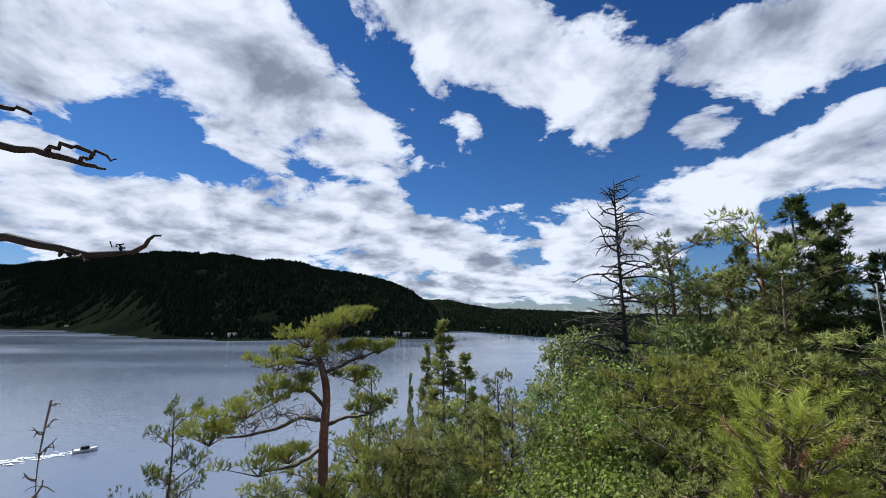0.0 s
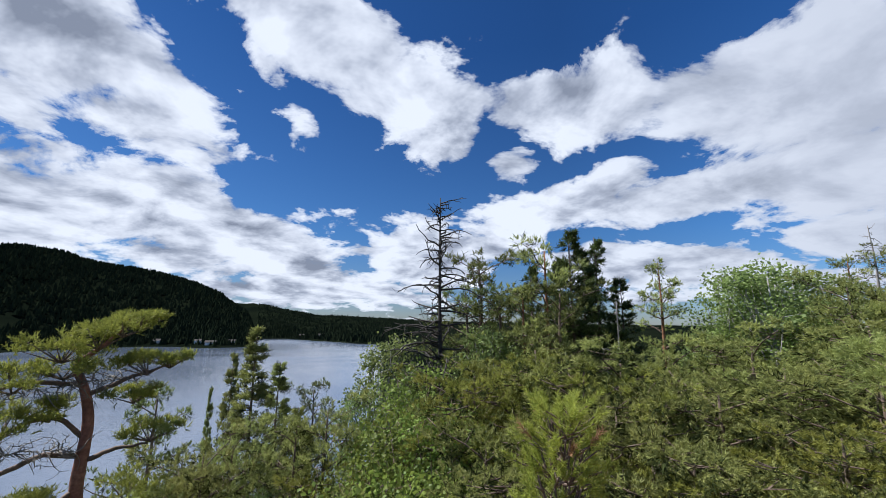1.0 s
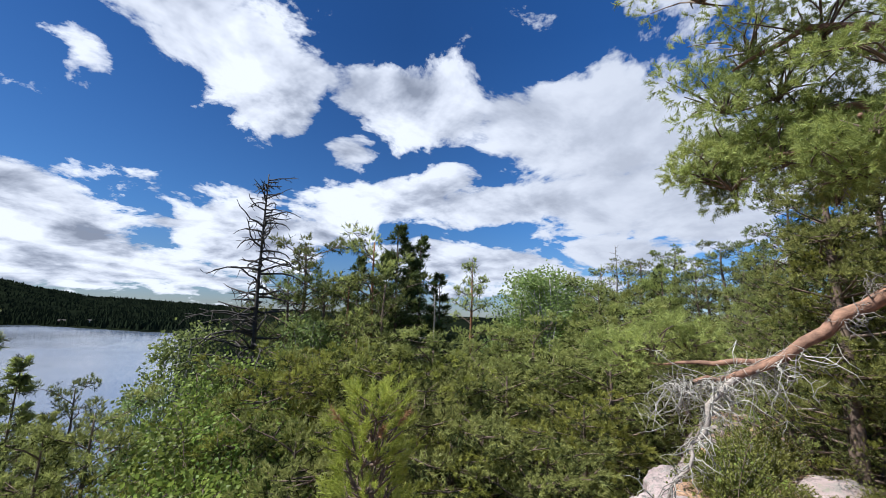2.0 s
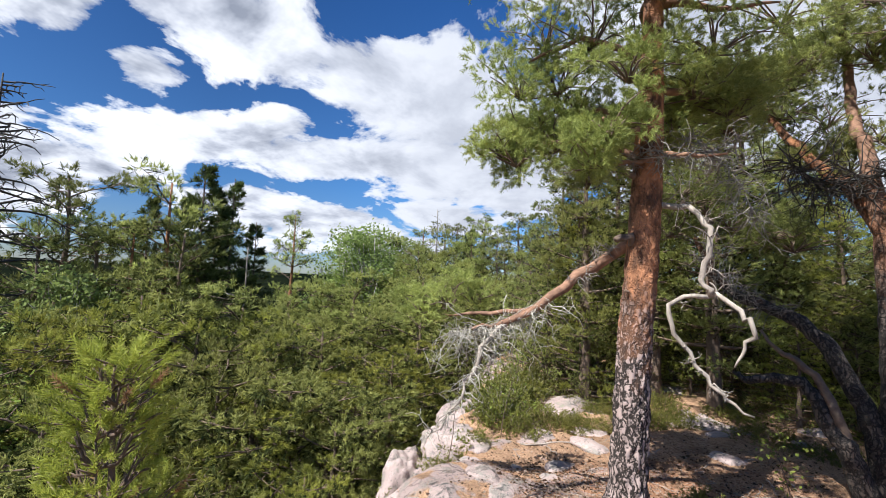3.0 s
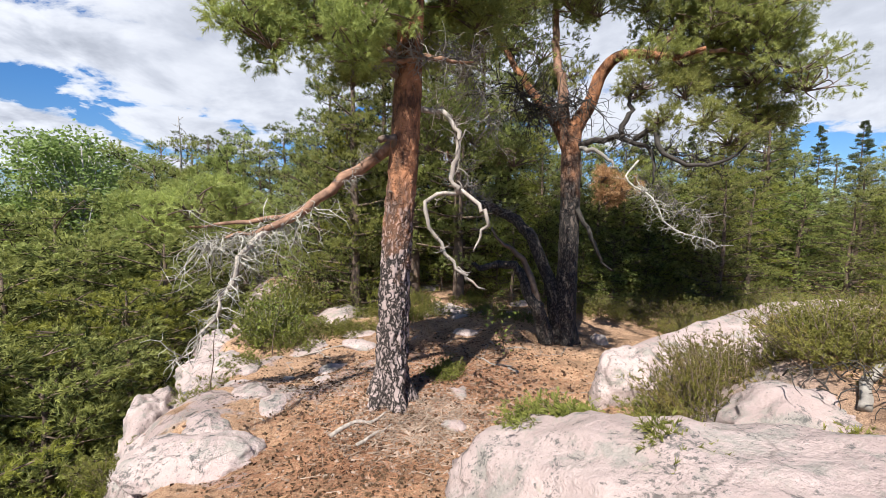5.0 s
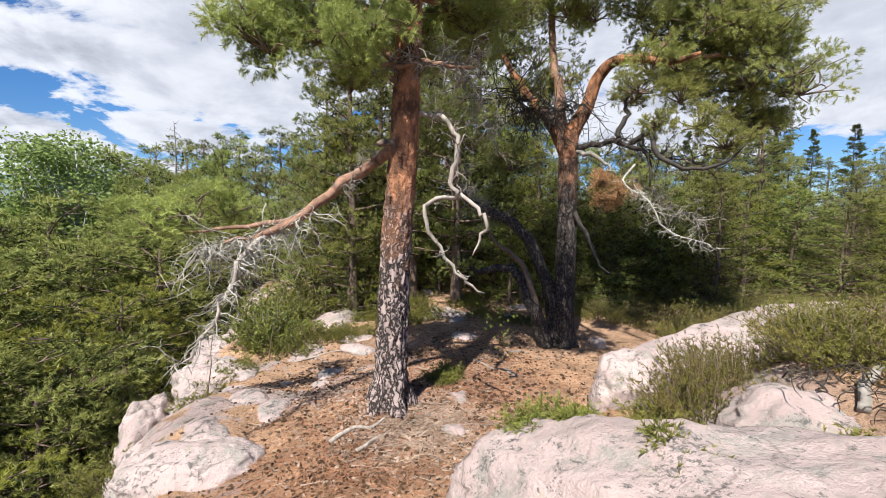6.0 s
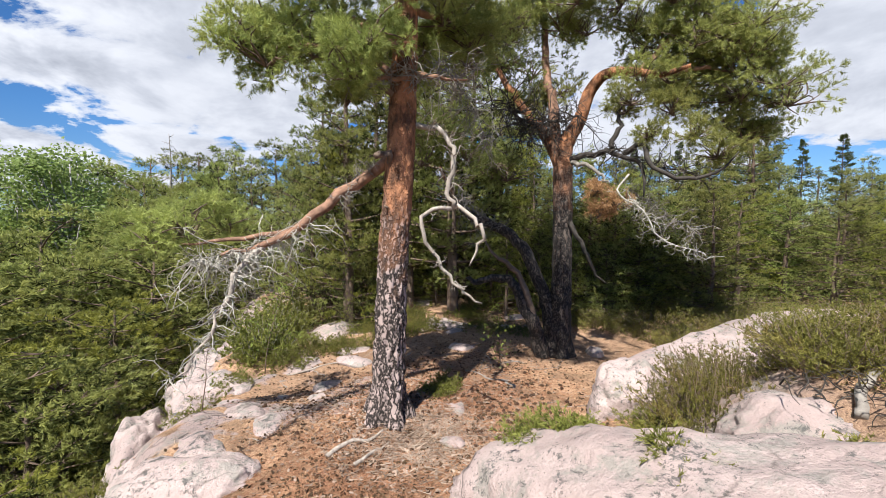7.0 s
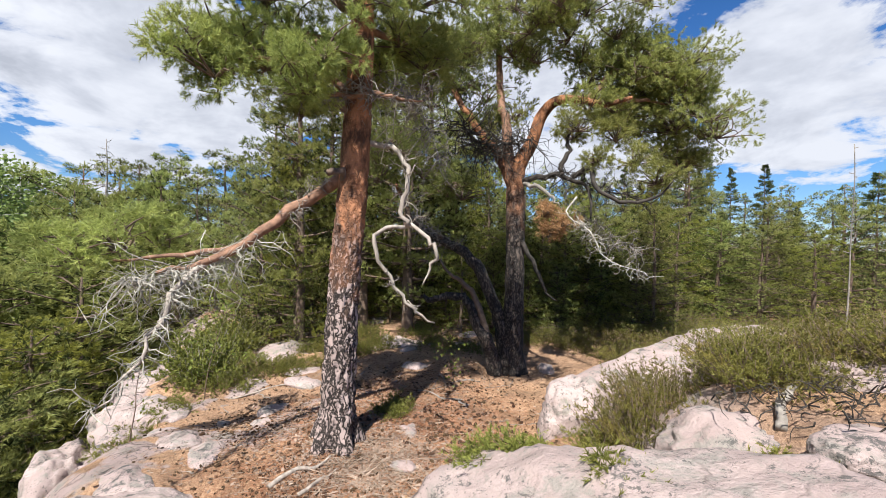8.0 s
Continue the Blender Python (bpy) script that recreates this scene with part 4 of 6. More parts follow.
plant("dead_spruce", make_snag(21, 12, 0.14, 170, 2.6, BLACKTWIG, 0.22, thick=1.7), *polar(66.2, 15.6), 6.6, 12, "dead grey spruce with bare drooping branches")
plant("dead_pine", make_snag(22, 9, 0.12, 56, 1.8, GREYTWIG), *polar(19.3, 29), 6.65, 9, "dead grey pine standing bare among green trees")
plant("dead_pine", make_snag(25, 7, 0.035, 12, 0.7, GREYTWIG, -0.1, 0.5), *polar(-63.3, 9.5), 3.15, 7, "thin bare dead stem above the heath")
plant("dead_birch", make_snag(23, 9, 0.06, 16, 1.6, GREYTWIG, -0.2), *polar(43.5, 14.0), 2.4, 9, "leafless pale birch between dark spruces")


# ---- the two old pines on the ledge ----
def limb(name, points, radii, parent, mat, n=14, sides=8, lump=0.07, seed=1, label=""):
    rng = np.random.RandomState(seed)
    base = np.array(parent.matrix_basis.translation)
    pts = curve(np.asarray(points, float) - base, n)
    pts[1:-1] += rng.normal(0, 0.018 if mat is DEADWOOD else 0.012, pts[1:-1].shape)
    return part(name, Geo().add(*tube(pts, radii, sides, lump, rng)), mat, parent, label), pts


def plated_trunk(points, radii, seed, parent, mat, name="trunk", label="", n=150, sides=64, depth=0.03, plates_to=2.3, flare=0.35):
    """A trunk whose bark stands out in long plates below and is smooth and flaking above."""
    base = np.array(parent.matrix_basis.translation)
    pts = curve(np.asarray(points, float) - base, n)
    v, f = tube(pts, radii, sides)
    ring = v[:n * sides].reshape(n, sides, 3)
    r = np.interp(np.linspace(0, 1, n), np.linspace(0, 1, len(radii)), radii)
    noise.seed_set(seed)
    for i in range(n):
        z = pts[i][2]
        low = 1 - smooth(plates_to * 0.7, plates_to * 1.25, z)
        for j in range(sides):
            o = ring[i, j] - pts[i]
            q = Vector((ring[i, j][0], ring[i, j][1], z * 0.33)) * 17 + noise.noise_vector(Vector(ring[i, j]) * 9) * 0.5
            d, _ = noise.voronoi(q)
            plate = min(1.0, (d[1] - d[0]) * 2.2)
            fine = noise.noise(Vector(ring[i, j]) * 14)
            grow = depth * 0.7 * low * (plate - 0.7) + 0.006 * fine + 0.004
            foot = flare * max(0, 0.45 - z) ** 2 * (1 + 0.8 * math.sin(5 * math.atan2(o[1], o[0]) + seed))
            ring[i, j] = pts[i] + o * (1 + (grow + foot) / max(r[i], 0.02))
    return part(name, Geo().add(v, f), mat, parent, label), pts


NEEDLE_RNG = np.random.RandomState(40)
NEAR_TUFT = needle_tuft(NEEDLE_RNG, 26, 0.056, 0.006, 0.08, 0.95)


def crown_pads(name, parent, pads, seed, mat, per, label=""):
    """Loose pillows of round bursts of shoots, each burst on a crooked twig."""
    rng = np.random.RandomState(seed)
    base = np.array(parent.matrix_basis.translation)
    green, wood = Geo(), Geo()
    n = max(4, per // 2)
    for x, y, z, r in pads:
        c = np.array([x, y, z]) - base
        for e in range(15):
            way = in_ball(rng, 1)[0]
            q = c + way * [r * 1.2, r * 1.2, r * 0.75]
            out = unit(rng.normal(size=(n, 3)) + way * 0.5 + [0, 0, 0.35])
            at = q + out * rng.uniform(0.1, 0.32, (n, 1)) * r * [1, 1, 0.75]
            green.add(*scatter(*NEAR_TUFT, at, out + rng.normal(0, 0.3, (n, 3)) + [0, 0, 0.15], rng.uniform(0.7, 1.2, n), rng))
            wood.add(*tube(curve([c - [0, 0, r * 0.4], (c + q) / 2 - [0, 0, r * 0.15] + rng.normal(0, 0.04, 3), q], 5), [0.012, 0.004], 4))
    part(name, green, mat, parent, label, smooth=False)
    part("twigwork", wood, WOODBARK, parent)["kind"] = "stuff"


def crown_mass(name, parent, masses, seed, mat, per=30, size=0.34):
    """Pillows of shoots that fill rounded masses of the crown: middle, half sizes and number of pillows."""
    rng = np.random.RandomState(seed)
    pads = []
    for x, y, z, a, b, c, n in masses:
        q = in_ball(rng, n) * [a, b, c] + [x, y, z]
        pads += [(*p, size * rng.uniform(0.75, 1.25)) for p in q]
    crown_pads(name, parent, pads, seed + 1, mat, per)


BASE1 = (4.06, -0.53, ground_z(4.06, -0.53) - 0.03)
pine1 = thing("old_pine", BASE1, "old Scots pine with plated grey bark turning orange higher up", "tree")
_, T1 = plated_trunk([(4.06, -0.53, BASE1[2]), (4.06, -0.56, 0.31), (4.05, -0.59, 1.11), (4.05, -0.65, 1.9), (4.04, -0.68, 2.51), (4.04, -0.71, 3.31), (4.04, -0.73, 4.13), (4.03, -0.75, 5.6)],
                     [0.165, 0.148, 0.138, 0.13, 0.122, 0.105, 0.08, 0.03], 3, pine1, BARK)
limb("limb", [(4.1, -0.62, 2.1), (4.23, -0.28, 1.85), (4.17, 0.03, 1.58), (4.1, 0.32, 1.37), (3.96, 0.57, 1.25), (3.8, 0.8, 1.19)], [0.055, 0.05, 0.042, 0.03, 0.012], pine1, ORANGE, seed=2, label="sagging orange-barked limb")
limb("dead_branch", [(4.04, 0.4, 1.3), (3.9, 0.61, 1.18), (3.73, 0.68, 1.02), (3.6, 0.77, 0.78), (3.53, 0.84, 0.58), (3.41, 1.04, 0.34)], [0.024, 0.02, 0.014, 0.005], pine1, DEADWOOD, seed=3, label="bleached dead branch hanging down")
limb("dead_branch", [(4.07, -0.72, 2.38), (3.94, -0.96, 2.33), (3.81, -1.08, 2.16), (3.76, -1.09, 1.93), (3.72, -1.04, 1.7), (3.71, -1.07, 1.58)], [0.028, 0.021, 0.023, 0.018], pine1, DEADWOOD, seed=4, label="twisted bleached dead branch")
limb("dead_branch", [(3.71, -1.07, 1.58), (3.63, -1.19, 1.52), (3.54, -1.3, 1.39), (3.56, -1.25, 1.24), (3.58, -1.19, 1.09)], [0.017, 0.019, 0.015, 0.006], pine1, DEADWOOD, seed=5)
limb("dead_branch", [(3.71, -1.07, 1.58), (3.7, -0.88, 1.55), (3.67, -0.81, 1.38), (3.65, -0.89, 1.17), (3.62, -1.02, 0.97), (3.58, -1.16, 0.87), (3.54, -1.29, 0.77)], [0.017, 0.019, 0.016, 0.014, 0.007], pine1, DEADWOOD, 18, seed=6)
limb("dead_branch", [(3.83, -0.28, 2.67), (3.91, -0.57, 2.71), (3.86, -0.86, 2.74), (3.68, -1.19, 2.68)], [0.01, 0.022, 0.022, 0.008], pine1, ORANGE, seed=7)
limb("branch_stub", [(4.03, -0.62, 2.02), (3.93, -0.5, 2.04), (3.88, -0.42, 2.03)], [0.04, 0.032, 0.028], pine1, WOODBARK, 6, seed=8)
limb("branch_stub", [(4.03, -0.66, 2.6), (3.95, -0.52, 2.62), (3.92, -0.47, 2.62)], [0.03, 0.025, 0.02], pine1, WOODBARK, 6, seed=9)
for s, pts in enumerate([[(4.05, -0.69, 2.75), (4.1, -0.2, 3.0), (4.05, 0.3, 2.95)], [(4.04, -0.7, 3.0), (3.8, -0.35, 3.05), (3.6, -0.3, 3.0)], [(4.04, -0.7, 3.1), (4.4, -0.3, 3.4), (4.6, 0.1, 3.5)],
                         [(4.04, -0.72, 3.4), (4.3, -1.1, 3.5), (4.4, -1.4, 3.7)], [(4.04, -0.72, 3.6), (4.1, -0.2, 4.0), (4.2, 0.4, 3.9)]]):
    limb("limb", pts, [0.04, 0.03, 0.012], pine1, ORANGE, 8, seed=20 + s)
crown_pads("crown", pine1, [(3.98, 0.45, 2.87, 0.34), (4.22, 0.11, 3.1, 0.4), (3.83, -0.18, 2.78, 0.3), (4.4, 0.32, 3.36, 0.45), (4.63, -0.08, 3.62, 0.5), (3.62, -0.36, 3.0, 0.3), (3.81, -0.51, 3.54, 0.4),
                            (4.45, -0.97, 3.31, 0.35), (4.23, -0.2, 4.17, 0.55), (4.17, -0.86, 4.48, 0.6), (4.09, -1.22, 3.89, 0.5), (4.18, 0.47, 3.7, 0.5), (4.0, -0.7, 5.3, 0.6)], 31, PINE, 46)

BASE2 = (5.56, -3.12, ground_z(5.56, -3.12) - 0.03)
pine2 = thing("old_pine", BASE2, "old Scots pine forking into several shade-darkened and orange stems", "tree")
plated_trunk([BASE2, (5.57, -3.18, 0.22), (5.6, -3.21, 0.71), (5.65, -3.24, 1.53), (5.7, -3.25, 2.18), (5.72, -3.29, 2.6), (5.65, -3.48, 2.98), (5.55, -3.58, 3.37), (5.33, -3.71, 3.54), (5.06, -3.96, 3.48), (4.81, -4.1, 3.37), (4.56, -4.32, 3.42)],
             [0.2, 0.155, 0.14, 0.135, 0.135, 0.12, 0.09, 0.08, 0.065, 0.05, 0.035, 0.02], 5, pine2, BARK_SHADE, n=110, sides=36)
limb("stem", [(5.71, -3.22, 2.4), (5.81, -3.17, 2.84), (5.85, -3.15, 3.26), (5.99, -3.12, 3.68), (6.12, -3.15, 4.21), (6.27, -3.17, 5.0), (6.3, -3.1, 6.0)], [0.1, 0.085, 0.07, 0.06, 0.05, 0.04, 0.02], pine2, ORANGE, 22, 10, seed=10, label="orange-barked stem")
limb("stem", [(5.7, -3.2, 2.3), (5.95, -3.04, 2.87), (6.1, -2.9, 3.1), (6.28, -2.66, 3.52), (6.44, -2.54, 3.84), (6.6, -2.3, 4.6)], [0.085, 0.07, 0.06, 0.05, 0.04, 0.015], pine2, BARK_SHADE, 20, 10, seed=16)
limb("stem", [(5.51, -3.06, -0.45), (5.62, -3.03, 0.2), (5.72, -2.96, 0.5), (5.88, -2.77, 1.05), (6.03, -2.62, 1.28), (6.2, -2.38, 1.43), (6.37, -2.12, 1.58), (6.64, -1.91, 1.8), (6.9, -1.7, 2.4)], [0.13, 0.1, 0.09, 0.085, 0.078, 0.07, 0.065, 0.05, 0.03], pine2, BARK_SHADE, 30, 14, 0.12, seed=11, label="leaning stem with shade-darkened bark")
limb("stem", [(5.46, -2.86, -0.45), (5.5, -2.74, 0.05), (5.56, -2.59, 0.3), (5.64, -2.5, 0.6), (5.77, -2.23, 0.68), (5.83, -1.96, 0.63), (5.86, -1.85, 0.69)], [0.11, 0.09, 0.075, 0.065, 0.05, 0.04, 0.015], pine2, BARK_SHADE, 26, 12, 0.16, seed=17, label="stem with shade-darkened bark bent flat above the litter")
limb("limb", [(5.48, -2.75, 0.05), (5.57, -2.62, 0.57), (5.68, -2.44, 0.88), (5.75, -2.22, 1.01), (5.83, -2.12, 1.21)], [0.05, 0.045, 0.035, 0.025, 0.012], pine2, WOODBARK, seed=12)
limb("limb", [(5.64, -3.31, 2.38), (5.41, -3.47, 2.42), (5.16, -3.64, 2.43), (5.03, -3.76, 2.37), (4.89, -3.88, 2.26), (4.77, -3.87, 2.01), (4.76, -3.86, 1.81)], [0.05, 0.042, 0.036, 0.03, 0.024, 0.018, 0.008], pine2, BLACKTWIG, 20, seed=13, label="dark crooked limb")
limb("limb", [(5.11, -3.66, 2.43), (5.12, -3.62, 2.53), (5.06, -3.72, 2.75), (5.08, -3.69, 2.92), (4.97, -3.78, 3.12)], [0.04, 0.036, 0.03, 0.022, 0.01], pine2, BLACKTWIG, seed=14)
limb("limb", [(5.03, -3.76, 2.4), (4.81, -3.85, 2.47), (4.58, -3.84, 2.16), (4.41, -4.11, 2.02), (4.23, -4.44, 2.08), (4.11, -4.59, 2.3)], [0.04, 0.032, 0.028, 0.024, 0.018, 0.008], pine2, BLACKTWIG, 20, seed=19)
limb("dead_branch", [(5.54, -3.3, 2.33), (5.31, -3.4, 2.26), (5.17, -3.52, 2.13), (5.04, -3.57, 1.98)], [0.035, 0.028, 0.022, 0.008], pine2, GREYTWIG, seed=21, label="grey dead branch")
limb("dead_branch", [(4.84, -3.7, 2.1), (4.84, -3.53, 1.88), (4.59, -3.67, 1.66), (4.41, -3.85, 1.28), (4.21, -4.26, 1.13)], [0.014, 0.012, 0.011, 0.01, 0.004], pine2, LICHEN, seed=22)
limb("dead_branch", [(5.5, -3.26, 1.5), (5.35, -3.35, 1.21), (5.22, -3.4, 0.99), (5.18, -3.49, 0.77), (5.05, -3.56, 0.68)], [0.035, 0.03, 0.026, 0.018, 0.008], pine2, BLACKTWIG, seed=15)
crown_mass("crown", pine2, [(5.3, -3.8, 4.5, 0.9, 0.7, 0.5, 11), (5.0, -4.6, 4.2, 0.7, 0.7, 0.5, 12), (4.75, -5.2, 3.9, 0.6, 0.6, 0.5, 11), (4.75, -5.6, 3.3, 0.5, 0.45, 0.45, 9), (4.9, -5.5, 2.8, 0.4, 0.4, 0.25, 4),
                            (5.0, -4.5, 5.3, 0.9, 1.0, 0.6, 10), (6.0, -3.2, 5.3, 0.9, 0.9, 0.6, 9), (6.3, -3.3, 4.5, 0.6, 0.6, 0.4, 6), (4.85, -4.3, 3.45, 0.3, 0.4, 0.12, 2), (5.6, -5.2, 3.6, 0.6, 0.6, 0.5, 5)], 32, PINE, 26, 0.38)
crown_mass("crown", pine2, [(6.6, -2.4, 4.5, 0.6, 0.8, 0.5, 8), (6.5, -3.0, 3.6, 0.5, 0.5, 0.4, 4), (6.9, -1.7, 2.9, 0.5, 0.5, 0.5, 6), (6.8, -2.6, 2.5, 0.4, 0.6, 0.4, 4)], 34, PINE_DARK, 24, 0.4)
crown_pads("crown", pine2, [(4.97, -3.78, 3.1, 0.22), (4.7, -4.2, 2.95, 0.24), (4.5, -4.3, 2.6, 0.22), (4.3, -4.5, 2.35, 0.24), (5.2, -3.9, 3.05, 0.2), (4.75, -3.9, 2.6, 0.16), (4.95, -4.4, 3.2, 0.25), (5.9, -3.3, 3.5, 0.3), (6.2, -2.8, 3.3, 0.35)], 36, PINE, 22)
limb("limb", [(4.81, -4.1, 3.37), (4.8, -4.6, 3.5), (4.8, -5.2, 3.5)], [0.04, 0.03, 0.012], pine2, ORANGE, 10, seed=23)
limb("limb", [(5.06, -3.96, 3.48), (5.1, -4.4, 3.9), (5.0, -4.8, 4.4)], [0.045, 0.035, 0.015], pine2, ORANGE, 10, seed=24)

limb("stub", [(4.0, -0.6, 1.55), (3.92, -0.5, 1.6)], [0.02, 0.01], pine1, WOODBARK, 4, seed=18)


def twigwork(parent, starts, seed, count, length, mat, down=0.3, label="", radius=0.006, spread=1.0):
    """Fine crooked twigs that hang from along a limb."""
    rng = np.random.RandomState(seed)
    base = np.array(parent.matrix_basis.translation)
    line = curve(np.asarray(starts, float) - base, 40)
    geo = Geo()
    for i in range(count):
        p = twig(geo, rng, line[rng.randint(3, 40)], [*rng.normal(0, spread, 2), -down + rng.normal(0, 0.4)], length * rng.uniform(0.3, 1.2), radius, 5, 0.5, 3, down * 0.25)
        for e in range(3):
            twig(geo, rng, p[rng.randint(1, 5)], rng.normal(0, 1, 3), length * 0.35, radius * 0.5, 3, 0.6, 3, 0.1)
    o = part("twigwork", geo, mat, parent, label)
    o["kind"] = "stuff"


twigwork(pine1, [(4.15, 0.1, 1.5), (4.1, 0.32, 1.37), (3.96, 0.57, 1.25), (3.8, 0.8, 1.19), (3.75, 1.0, 1.15)], 50, 100, 0.5, LICHEN, 0.7, "tangle of bleached lichen-grey twigs")
twigwork(pine1, [(4.04, 0.4, 1.3), (3.9, 0.61, 1.18), (3.73, 0.68, 1.02), (3.6, 0.77, 0.78), (3.53, 0.84, 0.58), (3.41, 1.04, 0.34)], 51, 70, 0.28, LICHEN, 0.6)
twigwork(pine1, [(3.95, -0.1, 2.65), (3.91, -0.57, 2.75), (3.86, -0.86, 2.74), (3.75, -1.3, 2.75)], 52, 90, 0.4, GREYTWIG, 0.1)
twigwork(pine1, [(4.2, -1.0, 3.1), (4.1, -1.3, 2.7), (4.0, -1.5, 2.2)], 53, 60, 0.5, GREYTWIG, 0.5)
twigwork(pine1, [(4.15, -0.45, 1.98), (4.23, -0.28, 1.85), (4.2, -0.1, 1.7)], 54, 40, 0.25, GREYTWIG, 0.0)
twigwork(pine2, [(5.6, -2.2, 3.2), (5.8, -2.8, 2.9), (5.5, -3.4, 3.0)], 55, 110, 0.8, BLACKTWIG, 0.1, radius=0.01)
twigwork(pine2, [(5.24, -3.46, 2.42), (5.05, -3.74, 2.45), (4.79, -4.06, 2.21), (4.46, -4.42, 2.07)], 56, 60, 0.5, BLACKTWIG, 0.1, radius=0.009)
twigwork(pine2, [(5.2, -3.9, 2.0), (4.9, -4.2, 1.7), (4.6, -4.5, 1.4)], 57, 70, 0.45, GREYTWIG, 0.4)
twigwork(pine2, [(6.1, -2.5, 1.4), (6.4, -2.1, 1.7), (6.7, -1.8, 2.3)], 58, 70, 0.6, GREYTWIG, 0.3)
twigwork(pine2, [(4.9, -3.6, 2.0), (4.59, -3.67, 1.66), (4.41, -3.85, 1.28), (4.21, -4.26, 1.13)], 69, 40, 0.3, LICHEN, 0.2)
crown_pads("dead_needles", pine2, [(5.15, -3.42, 1.9, 0.14), (5.02, -3.6, 1.78, 0.16), (5.1, -3.5, 1.65, 0.12)], 59, BROWN, 14, "tuft of rust-brown dead needles")
crown_pads("crown", pine1, [(4.5, 1.25, 1.45, 0.32), (4.7, 1.0, 1.5, 0.3), (4.3, 1.5, 1.35, 0.28)], 61, PINE, 30)
limb("limb", [(4.1, 0.32, 1.37), (4.35, 0.8, 1.3), (4.4, 1.3, 1.25)], [0.03, 0.02, 0.008], pine1, ORANGE, 8, seed=62)


# ---- the wind-shaped pine above the lake ----
BASE3 = (-3.1, 11.6, ground_z(-3.1, 11.6) - 0.1)
pine3 = thing("windswept_pine", BASE3, "wind-shaped pine with flat olive-green pads above the lake", "tree")
plated_trunk([(-3.1, 11.6, BASE3[2]), (-3.14, 11.58, -3.02), (-3.17, 11.57, -1.61), (-3.14, 11.58, -0.46), (-3.29, 11.54, 0.28), (-3.45, 11.49, 0.73), (-2.99, 11.42, 1.19), (-2.71, 11.48, 1.56)],
             [0.16, 0.13, 0.115, 0.1, 0.08, 0.055, 0.04, 0.02], 8, pine3, REDBARK, n=60, sides=20, depth=0.02)
for s, pts in enumerate([[(-3.2, 11.57, -1.11), (-3.71, 11.2, -0.95), (-4.05, 10.98, -1.11), (-4.68, 10.5, -1.18), (-5.07, 10.21, -1.17)], [(-3.17, 11.57, -1.75), (-3.65, 11.22, -2.05), (-4.36, 10.86, -2.13)],
                         [(-3.11, 11.59, -1.19), (-2.63, 11.6, -1.05), (-2.03, 11.62, -0.98)], [(-3.29, 11.54, 0.28), (-3.92, 11.13, 0.47), (-4.47, 10.7, 0.37)],
                         [(-3.21, 11.56, 0.13), (-2.54, 11.63, 0.42), (-1.78, 11.66, 0.72)], [(-3.17, 11.57, -0.75), (-3.64, 11.33, -0.28), (-4.13, 11.05, -0.37)]]):
    limb("limb", pts, [0.055, 0.045, 0.02], pine3, WOODBARK, 10, seed=70 + s)
MID_TUFT = needle_tuft(NEEDLE_RNG, 12, 0.09, 0.015, 0.10, 0.8)


def flat_crown(parent, pads, seed, mat, per):
    rng = np.random.RandomState(seed)
    base = np.array(parent.matrix_basis.translation)
    green, wood = Geo(), Geo()
    for x, y, z, r in pads:
        c = np.array([x, y, z]) - base
        for s in range(10):
            q = c + in_ball(rng, 1)[0] * [r * 1.15, r * 1.15, r * 0.3]
            pad(green, rng, q, (r * 0.3, r * 0.3, r * 0.13), per, MID_TUFT, 1.0, None, 0.9)
            wood.add(*tube(curve([c - [0, 0, r * 0.4], (c + q) / 2 - [0, 0, r * 0.2], q], 5), [0.02, 0.006], 4))
    part("crown", green, mat, parent, smooth=False)
    part("twigwork", wood, WOODBARK, parent)["kind"] = "stuff"


flat_crown(pine3, [(-2.7, 11.4, 1.6, 0.68), (-3.1, 11.4, 1.35, 0.74), (-3.7, 11.4, 1.1, 0.74), (-2.5, 11.6, 1.75, 0.47), (-4.2, 10.9, 0.55, 0.68), (-3.6, 11.3, 0.75, 0.68), (-2.2, 11.6, 0.75, 0.68), (-1.8, 11.7, 0.8, 0.47),
                   (-4.3, 11.0, -0.2, 0.81), (-4.8, 10.6, -0.5, 0.81), (-5.1, 10.3, -0.8, 0.74), (-5.4, 10.1, -1.05, 0.68), (-3.7, 11.3, -0.1, 0.61), (-2.0, 11.6, -0.7, 0.61), (-2.4, 11.6, 0.1, 0.54),
                   (-4.5, 10.8, -1.9, 0.81), (-3.9, 11.1, -1.75, 0.68), (-2.3, 11.8, -1.9, 0.81)], 33, PINE_OLIVE, 30)

